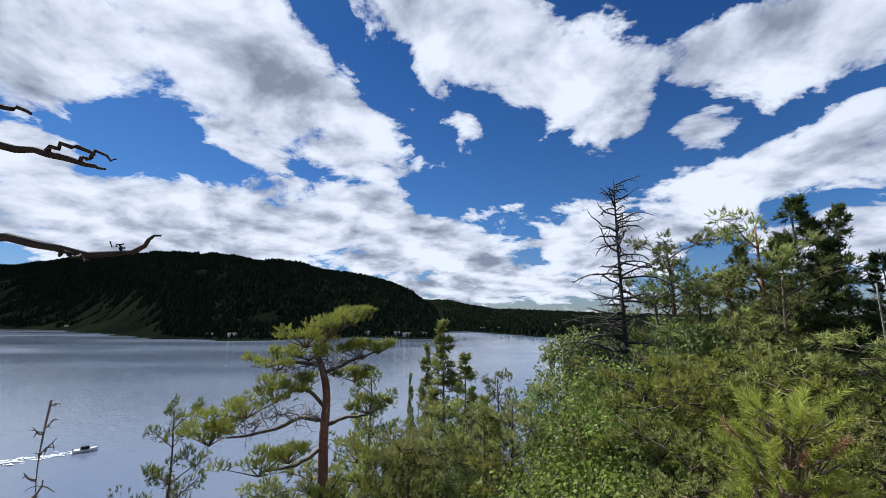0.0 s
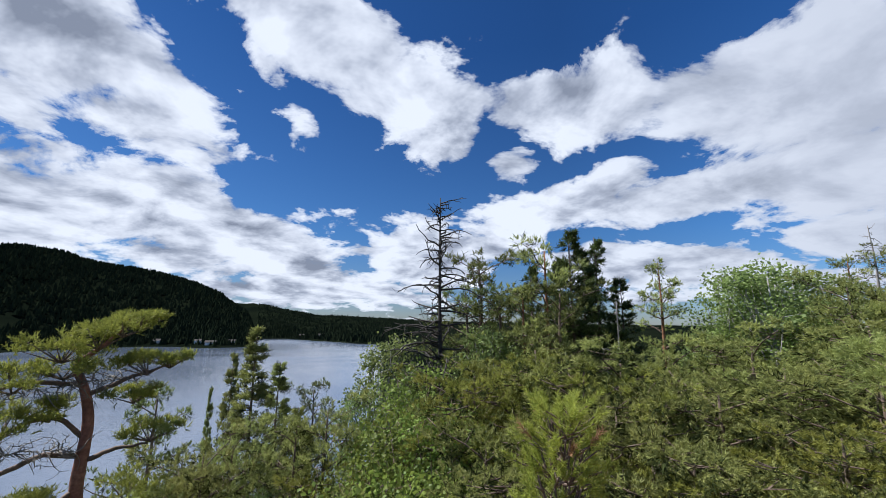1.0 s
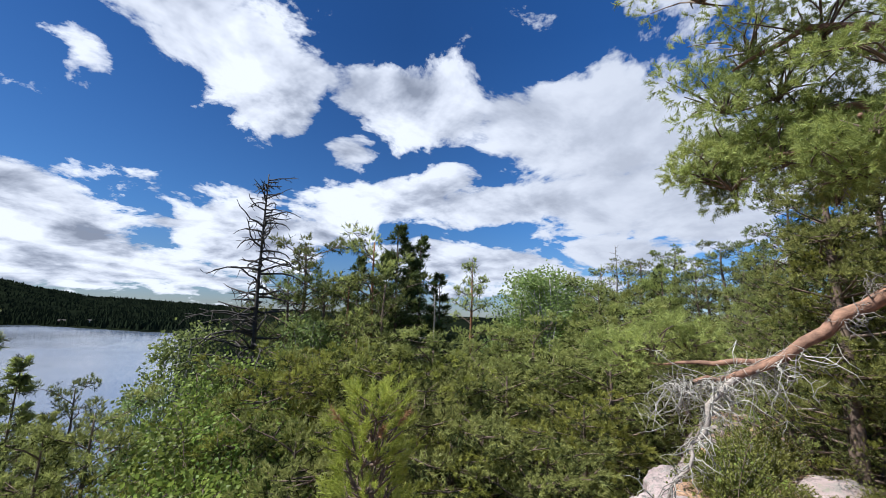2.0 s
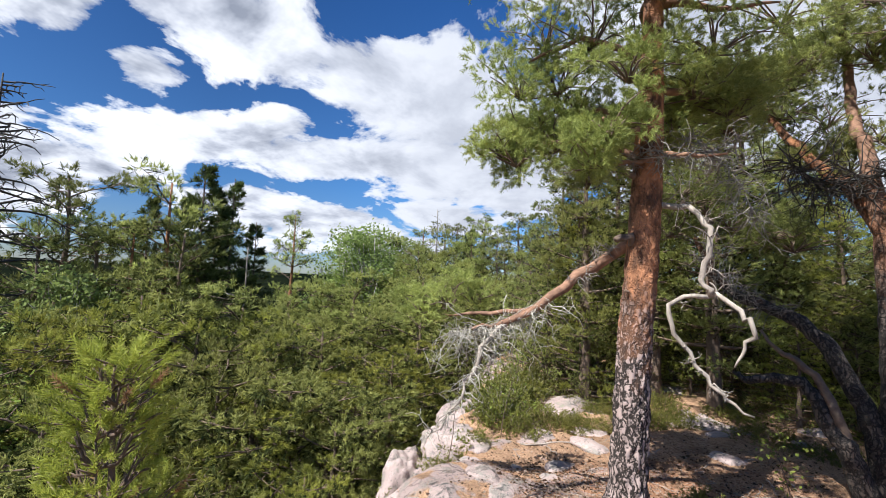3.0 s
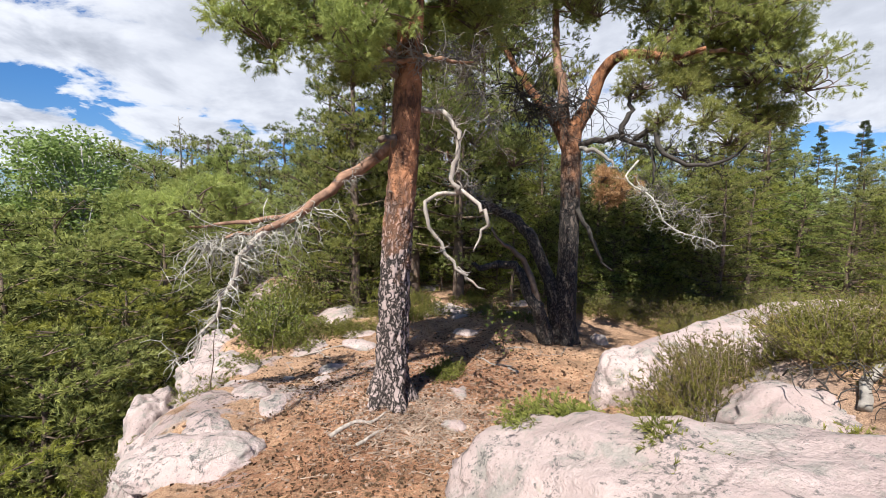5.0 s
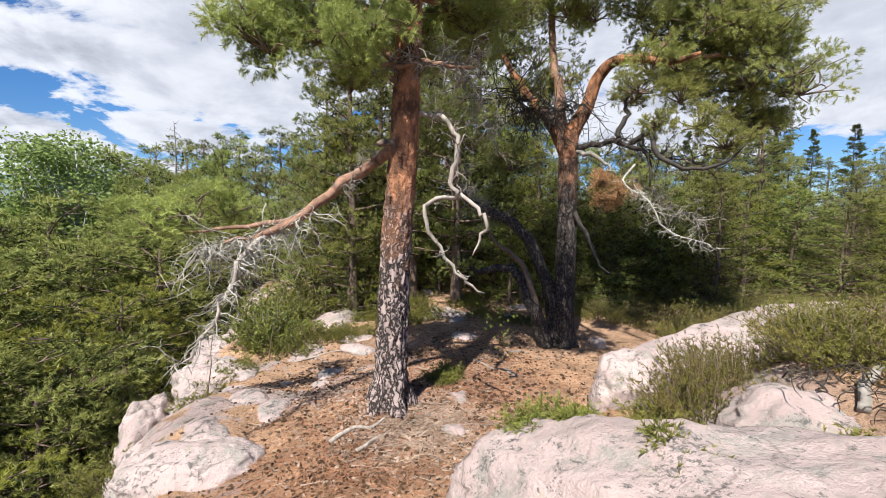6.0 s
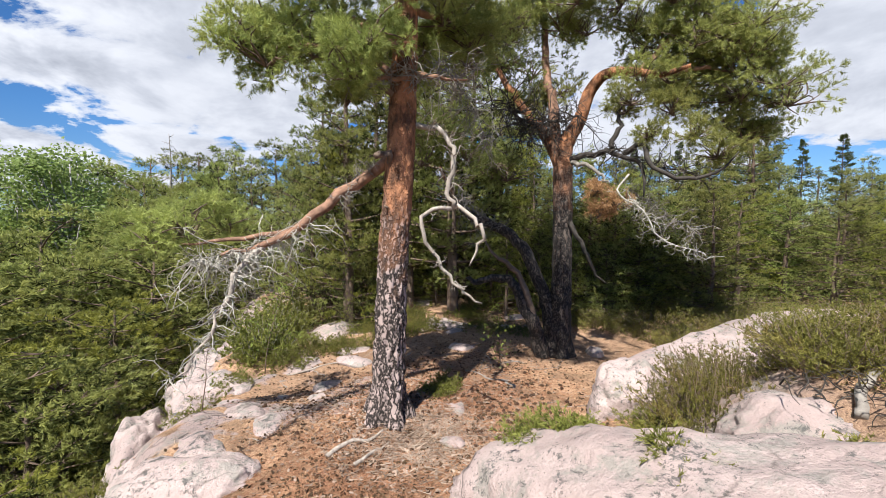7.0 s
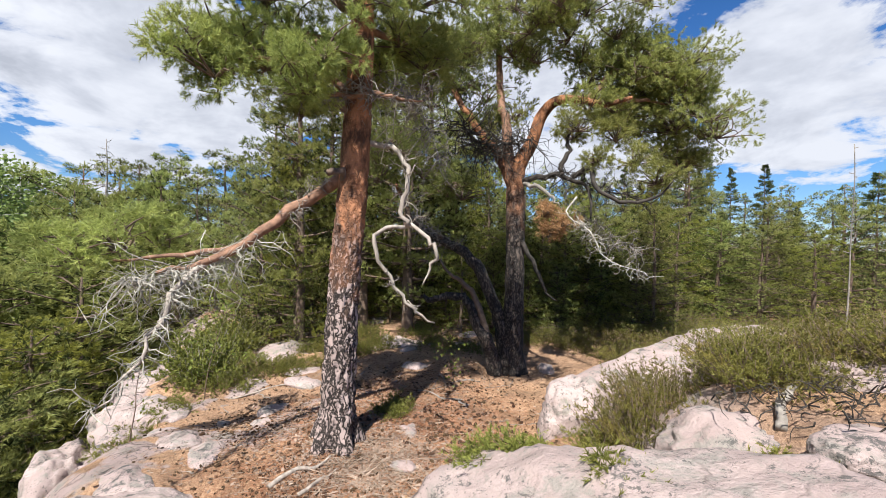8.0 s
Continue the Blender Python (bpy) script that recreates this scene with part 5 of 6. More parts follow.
# ---- a young bright pine and a dead pine at the brink ----
def young_pine(x, y, top, seed):
    """A young pine: whorls of rising branches, each year's shoot a bottle brush of needles."""
    rng = np.random.RandomState(seed)
    z0 = ground_z(x, y) - 0.05
    h = top - z0
    ob = thing("young_pine", (x, y, z0), "young pine with bright yellow-green shoots at the brink", "tree")
    stem, wood, green, old = Geo(), Geo(), Geo(), Geo()
    brush = needle_tuft(rng, 80, 0.048, 0.004, 0.12, 1.0)
    line = curve([(0, 0, 0), (0.02, -0.02, h * 0.5), (0, 0, h - 0.16)], 12)
    stem.add(*tube(line, [0.024, 0.016, 0.006], 7, 0.05, rng))
    green.add(*scatter(*brush, [line[-1]], [(0, 0, 1)], 1.1, rng))
    for k, f in enumerate((0.28, 0.40, 0.52, 0.63, 0.74, 0.84, 0.92, 0.985)):
        p0 = np.array([0, 0, f * (h - 0.16)])
        reach = 0.05 + 0.22 * (1 - f) ** 0.8
        for e in range(6):
            a = e * 1.05 + k * 0.7 + rng.uniform(-0.3, 0.3)
            w = np.array([math.cos(a), math.sin(a), 0.0])
            r = reach * rng.uniform(0.7, 1.15)
            tip = p0 + w * r + [0, 0, 0.55 * r + 0.08]
            b = curve([p0, p0 + w * r * 0.55 + [0, 0, 0.18 * r], tip], 6)
            wood.add(*tube(b, [0.009, 0.004], 5))
            green.add(*scatter(*brush, [tip], [w * 0.45 + [0, 0, 0.9]], rng.uniform(0.8, 1.1), rng))
            for c in range(4 + int(r * 14)):
                q = b[rng.randint(2, 6)]
                sd = unit(np.cross(w, [0, 0, 1])) * rng.choice([-1, 1])
                way = unit(w * 0.6 + sd * rng.uniform(0.3, 0.9) + [0, 0, rng.uniform(0.3, 0.9)])
                t = q + way * rng.uniform(0.04, 0.14)
                wood.add(*tube(np.array([q, t]), [0.005, 0.003], 4))
                (old if rng.random() < 0.06 else green).add(*scatter(*brush, [t], [way + [0, 0, 0.3]], rng.uniform(0.6, 0.95), rng))
    part("stem", stem, WOODBARK, ob)
    part("branchwork", wood, WOODBARK, ob)["kind"] = "stuff"
    part("crown", green, YOUNG, ob, smooth=False)
    part("old_needles", old, BROWN, ob, "rust-brown old needles", smooth=False)


young_pine(1.32, 1.7, 1.28, 41)
BASE4 = (-2.75, 1.55, ground_z(-2.75, 1.55) - 0.1)
dead = thing("dead_pine", BASE4, "dead pine with bare branches at the brink, coloured black as if backlit", "tree")
# Trunk and branches coloured near-black to stand for their backlit side.
limb("trunk", [BASE4, (-2.76, 1.6, 1.0), (-2.72, 1.62, 2.0), (-2.75, 1.65, 3.2), (-2.7, 1.62, 4.2)], [0.1, 0.085, 0.07, 0.05, 0.02], dead, BLACKTWIG, 20, 10, seed=80)
for s, (pts, r) in enumerate([([(-2.75, 1.65, 2.45), (-2.5, 1.83, 2.45), (-2.26, 1.98, 2.45), (-2.07, 2.03, 2.45), (-1.9, 2.13, 2.42), (-1.84, 2.14, 2.4)], [0.03, 0.022, 0.016, 0.006]),
                              ([(-2.07, 2.03, 2.45), (-1.98, 2.05, 2.5), (-1.88, 2.08, 2.48), (-1.79, 2.14, 2.46)], [0.014, 0.012, 0.005]), ([(-1.95, 2.1, 2.43), (-1.9, 2.1, 2.46), (-1.86, 2.09, 2.48)], [0.01, 0.009, 0.006]),
                              ([(-2.73, 1.62, 1.95), (-2.46, 1.88, 1.96), (-2.22, 2.02, 1.98), (-2.02, 2.08, 1.95), (-1.87, 2.22, 1.95), (-1.71, 2.28, 1.98), (-1.64, 2.27, 2.06), (-1.6, 2.29, 2.06)], [0.034, 0.025, 0.02, 0.014, 0.005]),
                              ([(-2.0, 2.1, 1.95), (-1.92, 2.12, 1.92), (-1.86, 2.14, 1.9)], [0.01, 0.008, 0.004]), ([(-1.78, 2.25, 1.97), (-1.8, 2.25, 2.0), (-1.84, 2.24, 2.01)], [0.006, 0.005, 0.003]),
                              ([(-2.74, 1.65, 2.7), (-2.47, 1.88, 2.68), (-2.27, 1.96, 2.67), (-2.11, 1.96, 2.63)], [0.02, 0.016, 0.008])]):
    limb("dead_branch", pts, r, dead, BLACKTWIG, 14, 6, 0.12, seed=81 + s)
plant("dead_sapling", make_snag(24, 2.6, 0.011, 10, 0.75, GREYTWIG, -0.35, 0.4), -4.05, 4.45, 0.75, 2.6, sink=0, z=-1.85, size=1.0, label="thin dead sapling with bare upright twigs")

# more of the two crowns
crown_pads("crown", pine1, [(4.61, -1.18, 3.57, 0.40), (4.99, -1.68, 3.55, 0.45), (4.80, -0.67, 3.43, 0.35), (4.77, -0.91, 3.14, 0.30), (4.53, -0.30, 3.27, 0.35), (4.04, 0.64, 2.97, 0.25), (4.42, 0.12, 3.80, 0.50), (4.88, 0.6, 3.4, 0.3), (4.7, 0.3, 3.2, 0.3), (4.84, -0.22, 2.85, 0.22), (4.3, -1.4, 3.3, 0.3), (4.2, -1.1, 3.5, 0.35), (4.7, -1.5, 3.3, 0.35), (5.2, -1.9, 3.9, 0.45)], 63, PINE, 40)
twigwork(pine3, [(-3.1, 11.5, -1.1), (-3.9, 11.0, -0.8), (-4.9, 10.4, -1.0)], 65, 60, 0.7, GREYTWIG, 0.0, radius=0.014)
twigwork(pine3, [(-2.2, 11.6, 0.5), (-3.2, 11.5, 0.4), (-4.3, 10.8, 0.3)], 66, 60, 0.7, GREYTWIG, 0.0, radius=0.014)
twigwork(pine1, [(4.07, -0.72, 2.38), (3.94, -0.96, 2.33), (3.81, -1.08, 2.16), (3.76, -1.09, 1.93), (3.71, -1.07, 1.58)], 67, 22, 0.3, DEADWOOD, 0.3)
twigwork(pine1, [(3.71, -1.07, 1.58), (3.7, -0.88, 1.55), (3.65, -0.89, 1.17), (3.58, -1.16, 0.87)], 71, 16, 0.14, DEADWOOD, 0.3)

# Unseen upper crown, added out of view to shade the litter behind the pine.
crown_pads("crown", pine1, [(3.2, -1.6, 4.3, 0.6), (3.0, -0.4, 4.4, 0.6), (3.6, 0.5, 4.5, 0.6), (4.8, 0.3, 4.6, 0.6), (5.1, -0.8, 4.5, 0.6), (4.6, -1.9, 4.4, 0.6), (3.6, -1.0, 5.0, 0.7), (4.5, -0.3, 5.2, 0.7), (4.0, -1.6, 5.0, 0.6), (3.9, 0.1, 5.6, 0.6)], 68, PINE, 26)
for s, pts in enumerate([[(4.03, -0.74, 4.2), (3.6, -1.2, 4.3), (3.2, -1.6, 4.3)], [(4.03, -0.74, 4.3), (3.5, -0.6, 4.4), (3.0, -0.4, 4.4)], [(4.03, -0.74, 4.4), (3.8, 0.0, 4.5), (3.6, 0.5, 4.5)], [(4.03, -0.74, 4.3), (4.6, -0.7, 4.5), (5.1, -0.8, 4.5)], [(4.03, -0.74, 4.2), (4.4, -1.4, 4.3), (4.6, -1.9, 4.4)]]):
    limb("limb", pts, [0.035, 0.025, 0.01], pine1, ORANGE, 8, seed=220 + s)
# Further unseen crown, set sunward to throw shade on the second pine's foot.
crown_mass("crown", pine1, [(2.9, -1.2, 4.75, 0.8, 0.6, 0.3, 9), (3.5, 0.1, 4.95, 0.6, 0.6, 0.3, 6)], 70, PINE, 24, 0.42)
for s, pts in enumerate([[(4.03, -0.74, 4.5), (3.5, -1.1, 4.7), (2.9, -1.2, 4.7)], [(4.03, -0.74, 4.6), (3.8, -0.3, 4.8), (3.5, 0.1, 4.9)]]):
    limb("limb", pts, [0.035, 0.025, 0.01], pine1, ORANGE, 8, seed=230 + s)


# ---- rocks and small growth on the ledge ----
def rock(name, x, y, z, sx, sy, sz, seed, label, turn=0.0, tilt=(0, 0), rough=0.16, cat="rock", detail=4):
    """A weathered outcrop: a rounded, flattened lump with dents and ledges."""
    bm = bmesh.new()
    bmesh.ops.create_icosphere(bm, subdivisions=detail + 1, radius=1.0)
    noise.seed_set(seed)
    for v in bm.verts:
        n = v.co.normalized()
        box = max(abs(n.x), abs(n.y), abs(n.z) * 0.9)
        p = n * (0.62 + 0.2356 / (0.45 + 0.55 * box))
        q = Vector((n.x * sx, n.y * sy, n.z * sz))
        d = noise.fractal(n * 1.5 + Vector((seed, 0, 0)), 0.9, 2.1, 5) * rough
        p *= 1 + d
        p = Vector((p.x * sx, p.y * sy, p.z * sz))
        fine = noise.fractal(q * 3.5 + Vector((0, seed, 0)), 1.0, 2.0, 4) * 0.03 + noise.fractal(q * 14, 1.0, 2.0, 3) * 0.008
        step = noise.noise(q * 1.6 + Vector((3, seed, 1)))
        fine -= 0.035 * max(0.0, min(1.0, (step - 0.12) * 14))
        v.co = p + n * fine * min(1.0, 3 * min(sx, sy, sz))
    me = bpy.data.meshes.new(name)
    bm.to_mesh(me)
    bm.free()
    for q in me.polygons:
        q.use_smooth = True
    me.materials.append(ROCK)
    ob = new(name, me)
    ob.matrix_basis = pose(x, y, z, tilt[0], tilt[1], turn)
    return tagged(ob, label, cat, {"stone": "stones on the ledge", "brink_rock": "rocks along the cliff edge", "rock_slab": "granite slabs on the ledge", "boulder": "boulders on the ledge"}.get(name, ""))


PALE = "pale pink-grey granite"
rock("rock_slab", 1.85, -1.6, 0.02, 1.6, 0.72, 0.42, 7, "broad sloping pale granite slab with grey lichen", turn=28, tilt=(0, 19))
rock("rock_slab", 3.55, 0.98, -0.53, 0.66, 0.4, 0.2, 8, "rounded pale granite slab at the brink", turn=78)
rock("rock_slab", 2.7, 1.35, -0.72, 1.1, 0.5, 0.34, 9, "grey lichened granite slab at the brink", turn=110)
rock("outcrop", 4.05, -5.1, -0.36, 3.2, 0.8, 0.82, 10, "long pale granite outcrop behind heather", turn=-77, tilt=(0, -2.5), rough=0.1)
rock("boulder", 3.45, -2.75, -0.25, 0.42, 0.5, 0.5, 12, "smooth pale granite boulder at the end of the outcrop", turn=20)
rock("boulder", 1.95, -2.85, 0.15, 0.62, 0.5, 0.34, 11, "low pale granite boulder beside dead branches", turn=70)
rock("rock_slab", 0.95, -3.0, 0.35, 0.6, 0.5, 0.25, 19, "low pale granite slab beside dry grass", turn=10)
for i, (x, y, z, a, b, c, turn) in enumerate([(5.1, 0.95, -0.84, 0.7, 0.5, 0.26, 30), (5.7, 1.55, -1.22, 0.8, 0.5, 0.55, 20), (6.7, 1.8, -1.17, 0.9, 0.55, 0.5, 40), (7.8, 2.05, -1.15, 0.9, 0.5, 0.45, 10), (4.4, 1.5, -1.02, 0.8, 0.45, 0.42, 0), (6.2, 2.4, -1.9, 1.2, 0.5, 0.9, 10)]):
    rock("brink_rock", x, y, z, a, b, c, 30 + i, "lichened grey-pink granite block on the cliff edge", turn=turn, rough=0.22)
for i, (x, y, z, a, b, c, turn) in enumerate([(4.4, 0.45, -0.6, 0.5, 0.25, 0.1, 30), (5.75, 0.1, -0.76, 0.34, 0.2, 0.1, 10), (5.5, 0.6, -0.8, 0.3, 0.18, 0.1, 60), (4.18, -1.26, -0.47, 0.22, 0.12, 0.08, -20),
                                              (8.7, 0.0, -0.85, 1.2, 0.6, 0.36, -20), (7.8, -2.0, -0.58, 0.7, 0.5, 0.2, 20), (13.5, -2.8, -0.35, 1.0, 0.6, 0.4, 0), (11.2, -0.5, -0.65, 0.9, 0.5, 0.36, 30),
                                              (5.42, -3.66, -0.43, 0.16, 0.14, 0.13, 0), (6.3, 0.5, -0.84, 0.35, 0.22, 0.1, 80), (3.55, -1.05, -0.44, 0.14, 0.08, 0.06, 50), (9.5, -1.2, -0.6, 0.8, 0.45, 0.25, 15),
                                              (4.9, 0.15, -0.6, 0.25, 0.14, 0.07, 10), (6.6, -0.3, -0.68, 0.4, 0.22, 0.09, 40), (2.75, -2.05, -0.25, 0.18, 0.1, 0.08, 20)]):
    rock("stone", x, y, z, a, b, c, 50 + i, "half-buried pale granite stone in the needle litter", turn=turn, detail=3)


def make_bush(seed, height, spread, stems, mat, tuft_n=9, name="foliage", needle=(10, 0.035, 0.007), straight=0.35):
    """Heather or grass: many upright stems clad in tiny shoots."""
    rng = np.random.RandomState(seed)
    tuft = needle_tuft(rng, *needle, needle[1] * 1.2, 0.8)
    wood, green = Geo(), Geo()
    for i in range(stems):
        a, r = rng.uniform(0, 6.28), spread * math.sqrt(rng.random())
        p = np.array([r * math.cos(a) * 0.7, r * math.sin(a) * 0.7, -0.03])
        h = height * rng.uniform(0.55, 1.1) * (1 - 0.45 * (r / spread) ** 2)
        tip = p + [math.cos(a) * r * 0.7 + rng.normal(0, 0.08), math.sin(a) * r * 0.7 + rng.normal(0, 0.08), h]
        c = curve([p, (p + tip) / 2 + rng.normal(0, 0.02, 3), tip], 5)
        wood.add(*tube(c, [0.003, 0.0015], 3))
        t = rng.uniform(straight, 1, tuft_n)
        at = p + (tip - p) * t[:, None] + rng.normal(0, 0.022, (tuft_n, 3))
        green.add(*scatter(*tuft, at, (tip - p) + rng.normal(0, 0.25, (tuft_n, 3)), rng.uniform(0.8, 1.3, tuft_n), rng))
    return wood, green


def bush(name, x, y, height, spread, stems, seed, mat, label, z=None, **k):
    wood, green = make_bush(seed, height, spread, stems, mat, **k)
    ob = thing(name, (x, y, ground_z(x, y) if z is None else z), label, "bush", {"heather_bush": "heather bushes on the ledge", "grass_clump": "grass clumps on the ledge", "bilberry_clump": "bilberry clumps under the pines"}.get(name, ""))
    part("stemwork", wood, WOODBARK, ob)["kind"] = "stuff"
    part("foliage", green, mat, ob, smooth=False)["kind"] = "stuff"
    return ob


HL = "olive-brown heather bush growing between granite rocks"
for i, (x, y, h, s, z) in enumerate([(2.6, -2.75, 0.55, 0.38, -0.12), (2.3, -3.45, 0.55, 0.35, 0.15), (1.85, -3.45, 0.5, 0.35, 0.35), (2.85, -3.2, 0.52, 0.42, 0.0), (2.35, -3.15, 0.35, 0.3, 0.1), (2.5, -3.85, 0.5, 0.42, 0.25), (2.1, -3.75, 0.5, 0.4, 0.3), (1.7, -4.1, 0.5, 0.45, 0.3), (2.62, -2.42, 0.28, 0.22, -0.15),
                                     (2.2, -4.6, 0.5, 0.5, 0.35), (1.3, -4.6, 0.45, 0.5, 0.3), (2.3, -5.6, 0.4, 0.5, 0.25), (5.3, -5.3, 0.35, 0.5, None), (5.8, -6.6, 0.4, 0.6, None), (6.3, -8.2, 0.45, 0.7, None)]):
    bush("heather_bush", x, y, h, s, 300, 90 + i, HEATH, HL, z, tuft_n=9, needle=(9, 0.026, 0.0055), straight=0.25)
for i, (x, y, h, s, z) in enumerate([(7.75, 0.75, 0.3, 0.4, None), (7.3, 0.35, 0.28, 0.35, None), (7.4, -0.15, 0.26, 0.3, None), (6.9, 0.8, 0.25, 0.3, None), (4.85, -1.3, 0.22, 0.16, None), (4.65, -1.15, 0.15, 0.12, None), (5.7, 1.5, 0.25, 0.25, None),
                                     (5.6, 2.1, 0.4, 0.35, None), (4.6, 2.05, 0.35, 0.3, None), (6.6, 2.3, 0.4, 0.4, None), (3.6, 2.0, 0.3, 0.3, None), (5.2, 1.45, 0.22, 0.2, None), (6.2, 1.3, 0.2, 0.2, None), (2.62, -1.32, 0.11, 0.12, 0.06), (2.45, -1.5, 0.12, 0.1, 0.14), (1.75, -1.62, 0.1, 0.08, 0.38)]):
    bush("grass_clump", x, y, h, s, 80 if s > 0.2 else 40, 120 + i, GRASS, "fresh green bilberry and grass clump among rocks", z)


for i, (x, y, a, b, c, turn) in enumerate([(4.75, 0.86, 0.42, 0.26, 0.14, 20), (5.15, 0.13, 0.2, 0.16, 0.07, 70), (5.5, 0.6, 0.16, 0.1, 0.06, 10), (5.95, 0.0, 0.3, 0.16, 0.06, 90), (4.3, 0.55, 0.4, 0.22, 0.09, 15), (6.9, 0.35, 0.45, 0.3, 0.12, 30),
                                           (7.2, -0.35, 0.5, 0.3, 0.16, 80), (7.6, -1.85, 0.55, 0.3, 0.22, 75), (5.5, 1.5, 0.5, 0.36, 0.25, 60), (6.2, 1.4, 0.5, 0.3, 0.2, 50), (4.2, -1.24, 0.16, 0.1, 0.06, 60), (4.0, 1.05, 0.4, 0.24, 0.12, 30)]):
    rock("stone", x, y, ground_z(x, y) - 0.5 * c, a, b, c, 250 + i, "flat pale pink granite laid bare on the ledge", turn=turn, detail=3)
rng = np.random.RandomState(140)
for i in range(16):
    x, y = rng.uniform(6.8, 9.6), rng.uniform(-4.6, -0.4)
    bush("bilberry_clump", x, y, rng.uniform(0.18, 0.34), rng.uniform(0.2, 0.4), 60, 150 + i, GRASS if i % 2 else HEATH, "low bilberry and heather growth in the pine shade")
for i in range(9):
    x, y = rng.uniform(6.2, 9.5), rng.uniform(-4.2, -0.6)
    s = rng.uniform(0.15, 0.4)
    rock("stone", x, y, ground_z(x, y) - s * 0.12, s, s * 0.6, s * 0.35, 170 + i, "half-buried pale granite stone in the needle litter", turn=rng.uniform(0, 180), detail=3)


def sapling(x, y, h, seed, n, label):
    rng = np.random.RandomState(seed)
    wood, green = Geo(), Geo()
    lv, lf = leaf_shape(0.7)
    p = twig(wood, rng, (0, 0, -0.05), (0, 0, 1), h, 0.008, 6, 0.12, 5)
    for i in range(12):
        q = p[rng.randint(2, 7)]
        e = twig(wood, rng, q, [*rng.normal(0, 1, 2), 0.6], h * 0.25, 0.003, 3, 0.3, 3)
        at = e[rng.randint(0, 4, n)] + rng.normal(0, 0.05, (n, 3))
        green.add(*scatter(lv, lf, at, rng.normal(0, 1, (n, 3)), 0.04 * rng.uniform(0.7, 1.3, n), rng))
    ob = thing("sapling", (x, y, ground_z(x, y)), label, "sapling")
    part("stem", wood, WOODBARK, ob)
    part("foliage", green, LEAF, ob, smooth=False)["kind"] = "stuff"


sapling(5.16, -2.14, 0.85, 200, 9, "spindly leafy sapling rising from the litter")
sapling(6.6, 1.0, 1.3, 201, 12, "thin leafy sapling on the cliff edge")
sapling(5.0, 1.35, 0.9, 202, 3, "thin nearly bare sapling on the cliff edge")
for i, (x, y) in enumerate([(7.3, 1.2), (7.9, 1.3), (8.5, 1.0), (9.3, 0.9)]):
    wood, green = make_bush(210 + i, 0.7, 0.4, 130, LEAF, needle=(6, 0.045, 0.022), straight=0.2)
    ob = thing("willow_bush", (x, y, ground_z(x, y)), "soft green leafy shrub on the cliff edge", "bush")
    part("stemwork", wood, GREYTWIG, ob)["kind"] = "stuff"
    part("foliage", green, GRASS, ob, smooth=False)["kind"] = "stuff"


# ---- litter, cones, sticks ----
def litter(name, n, spots, shape, mat, size, label, seed, lift=0.008):
    rng = np.random.RandomState(seed)
    at, along = [], []
    for x, y, sx, sy, share in spots:
        k = int(n * share)
        p = np.c_[rng.normal(x, sx, k), rng.normal(y, sy, k)]
        at.append(np.c_[p, land(p[:, 0], p[:, 1]) + lift])
    at = np.concatenate(at)
    along = np.c_[rng.normal(0, 1, (len(at), 2)), rng.normal(0, 0.18, len(at))]
    g = Geo().add(*scatter(*shape, at, along, size * rng.uniform(0.6, 1.3, len(at)), rng))
    tagged(new(name, g.mesh(name, mat, False)), label, "litter", kind="stuff")


BLADE = (np.array([[-0.02, 0, 0], [0.02, 0, 0], [0.0, 0.01, 1.0]]), np.array([[0, 1, 2]]))
CHIPSHAPE = (np.array([[-0.3, 0, 0], [0.3, 0.05, 0.05], [0.22, 0.12, 1.0], [-0.2, 0.1, 0.85], [0.0, 0.2, 0.5]]), np.array([[0, 1, 4], [1, 2, 4], [2, 3, 4], [3, 0, 4]]))
LEDGE = [(4.2, -1.4, 0.7, 0.6, 0.4), (3.4, -0.3, 0.5, 0.6, 0.3), (5.3, -1.2, 0.9, 0.9, 0.3)]
litter("needle_litter", 60000, LEDGE, BLADE, LITTER, 0.07, "rust-orange fallen pine needles on the ledge", 300)
litter("dark_litter", 5000, [(4.9, -1.6, 1.0, 0.8, 0.5), (3.2, -0.2, 0.5, 0.5, 0.3), (5.3, 0.1, 0.9, 0.5, 0.2)], CHIPSHAPE, CONE, 0.03, "dark brown rotting bark and needle crumbs on the ledge", 302)
litter("twig_litter", 2600, [(3.6, -0.8, 0.3, 0.35, 0.5), (4.6, -1.0, 1.0, 0.9, 0.5)], BLADE, CHIP, 0.16, "thin dry grey twigs strewn round the pine", 303, 0.015)
litter("bark_litter", 6500, [(3.7, -0.75, 0.32, 0.36, 0.6), (4.6, -0.9, 0.9, 0.9, 0.4)], CHIPSHAPE, CHIP, 0.032, "grey-brown bark chips and twig ends round the pine", 301)


def make_cone(seed):
    rng = np.random.RandomState(seed)
    bm = bmesh.new()
    bmesh.ops.create_icosphere(bm, subdivisions=2, radius=1.0)
    for v in bm.verts:
        k = 1 + rng.uniform(-0.28, 0.25)
        v.co = Vector((v.co.x * 0.017 * k, v.co.y * 0.017 * k, v.co.z * 0.026 * k))
    me = bpy.data.meshes.new("pine_cone")
    bm.to_mesh(me)
    bm.free()
    me.materials.append(CONE)
    return me


rng = np.random.RandomState(310)
cone_meshes = [make_cone(s) for s in (1, 2, 3)]
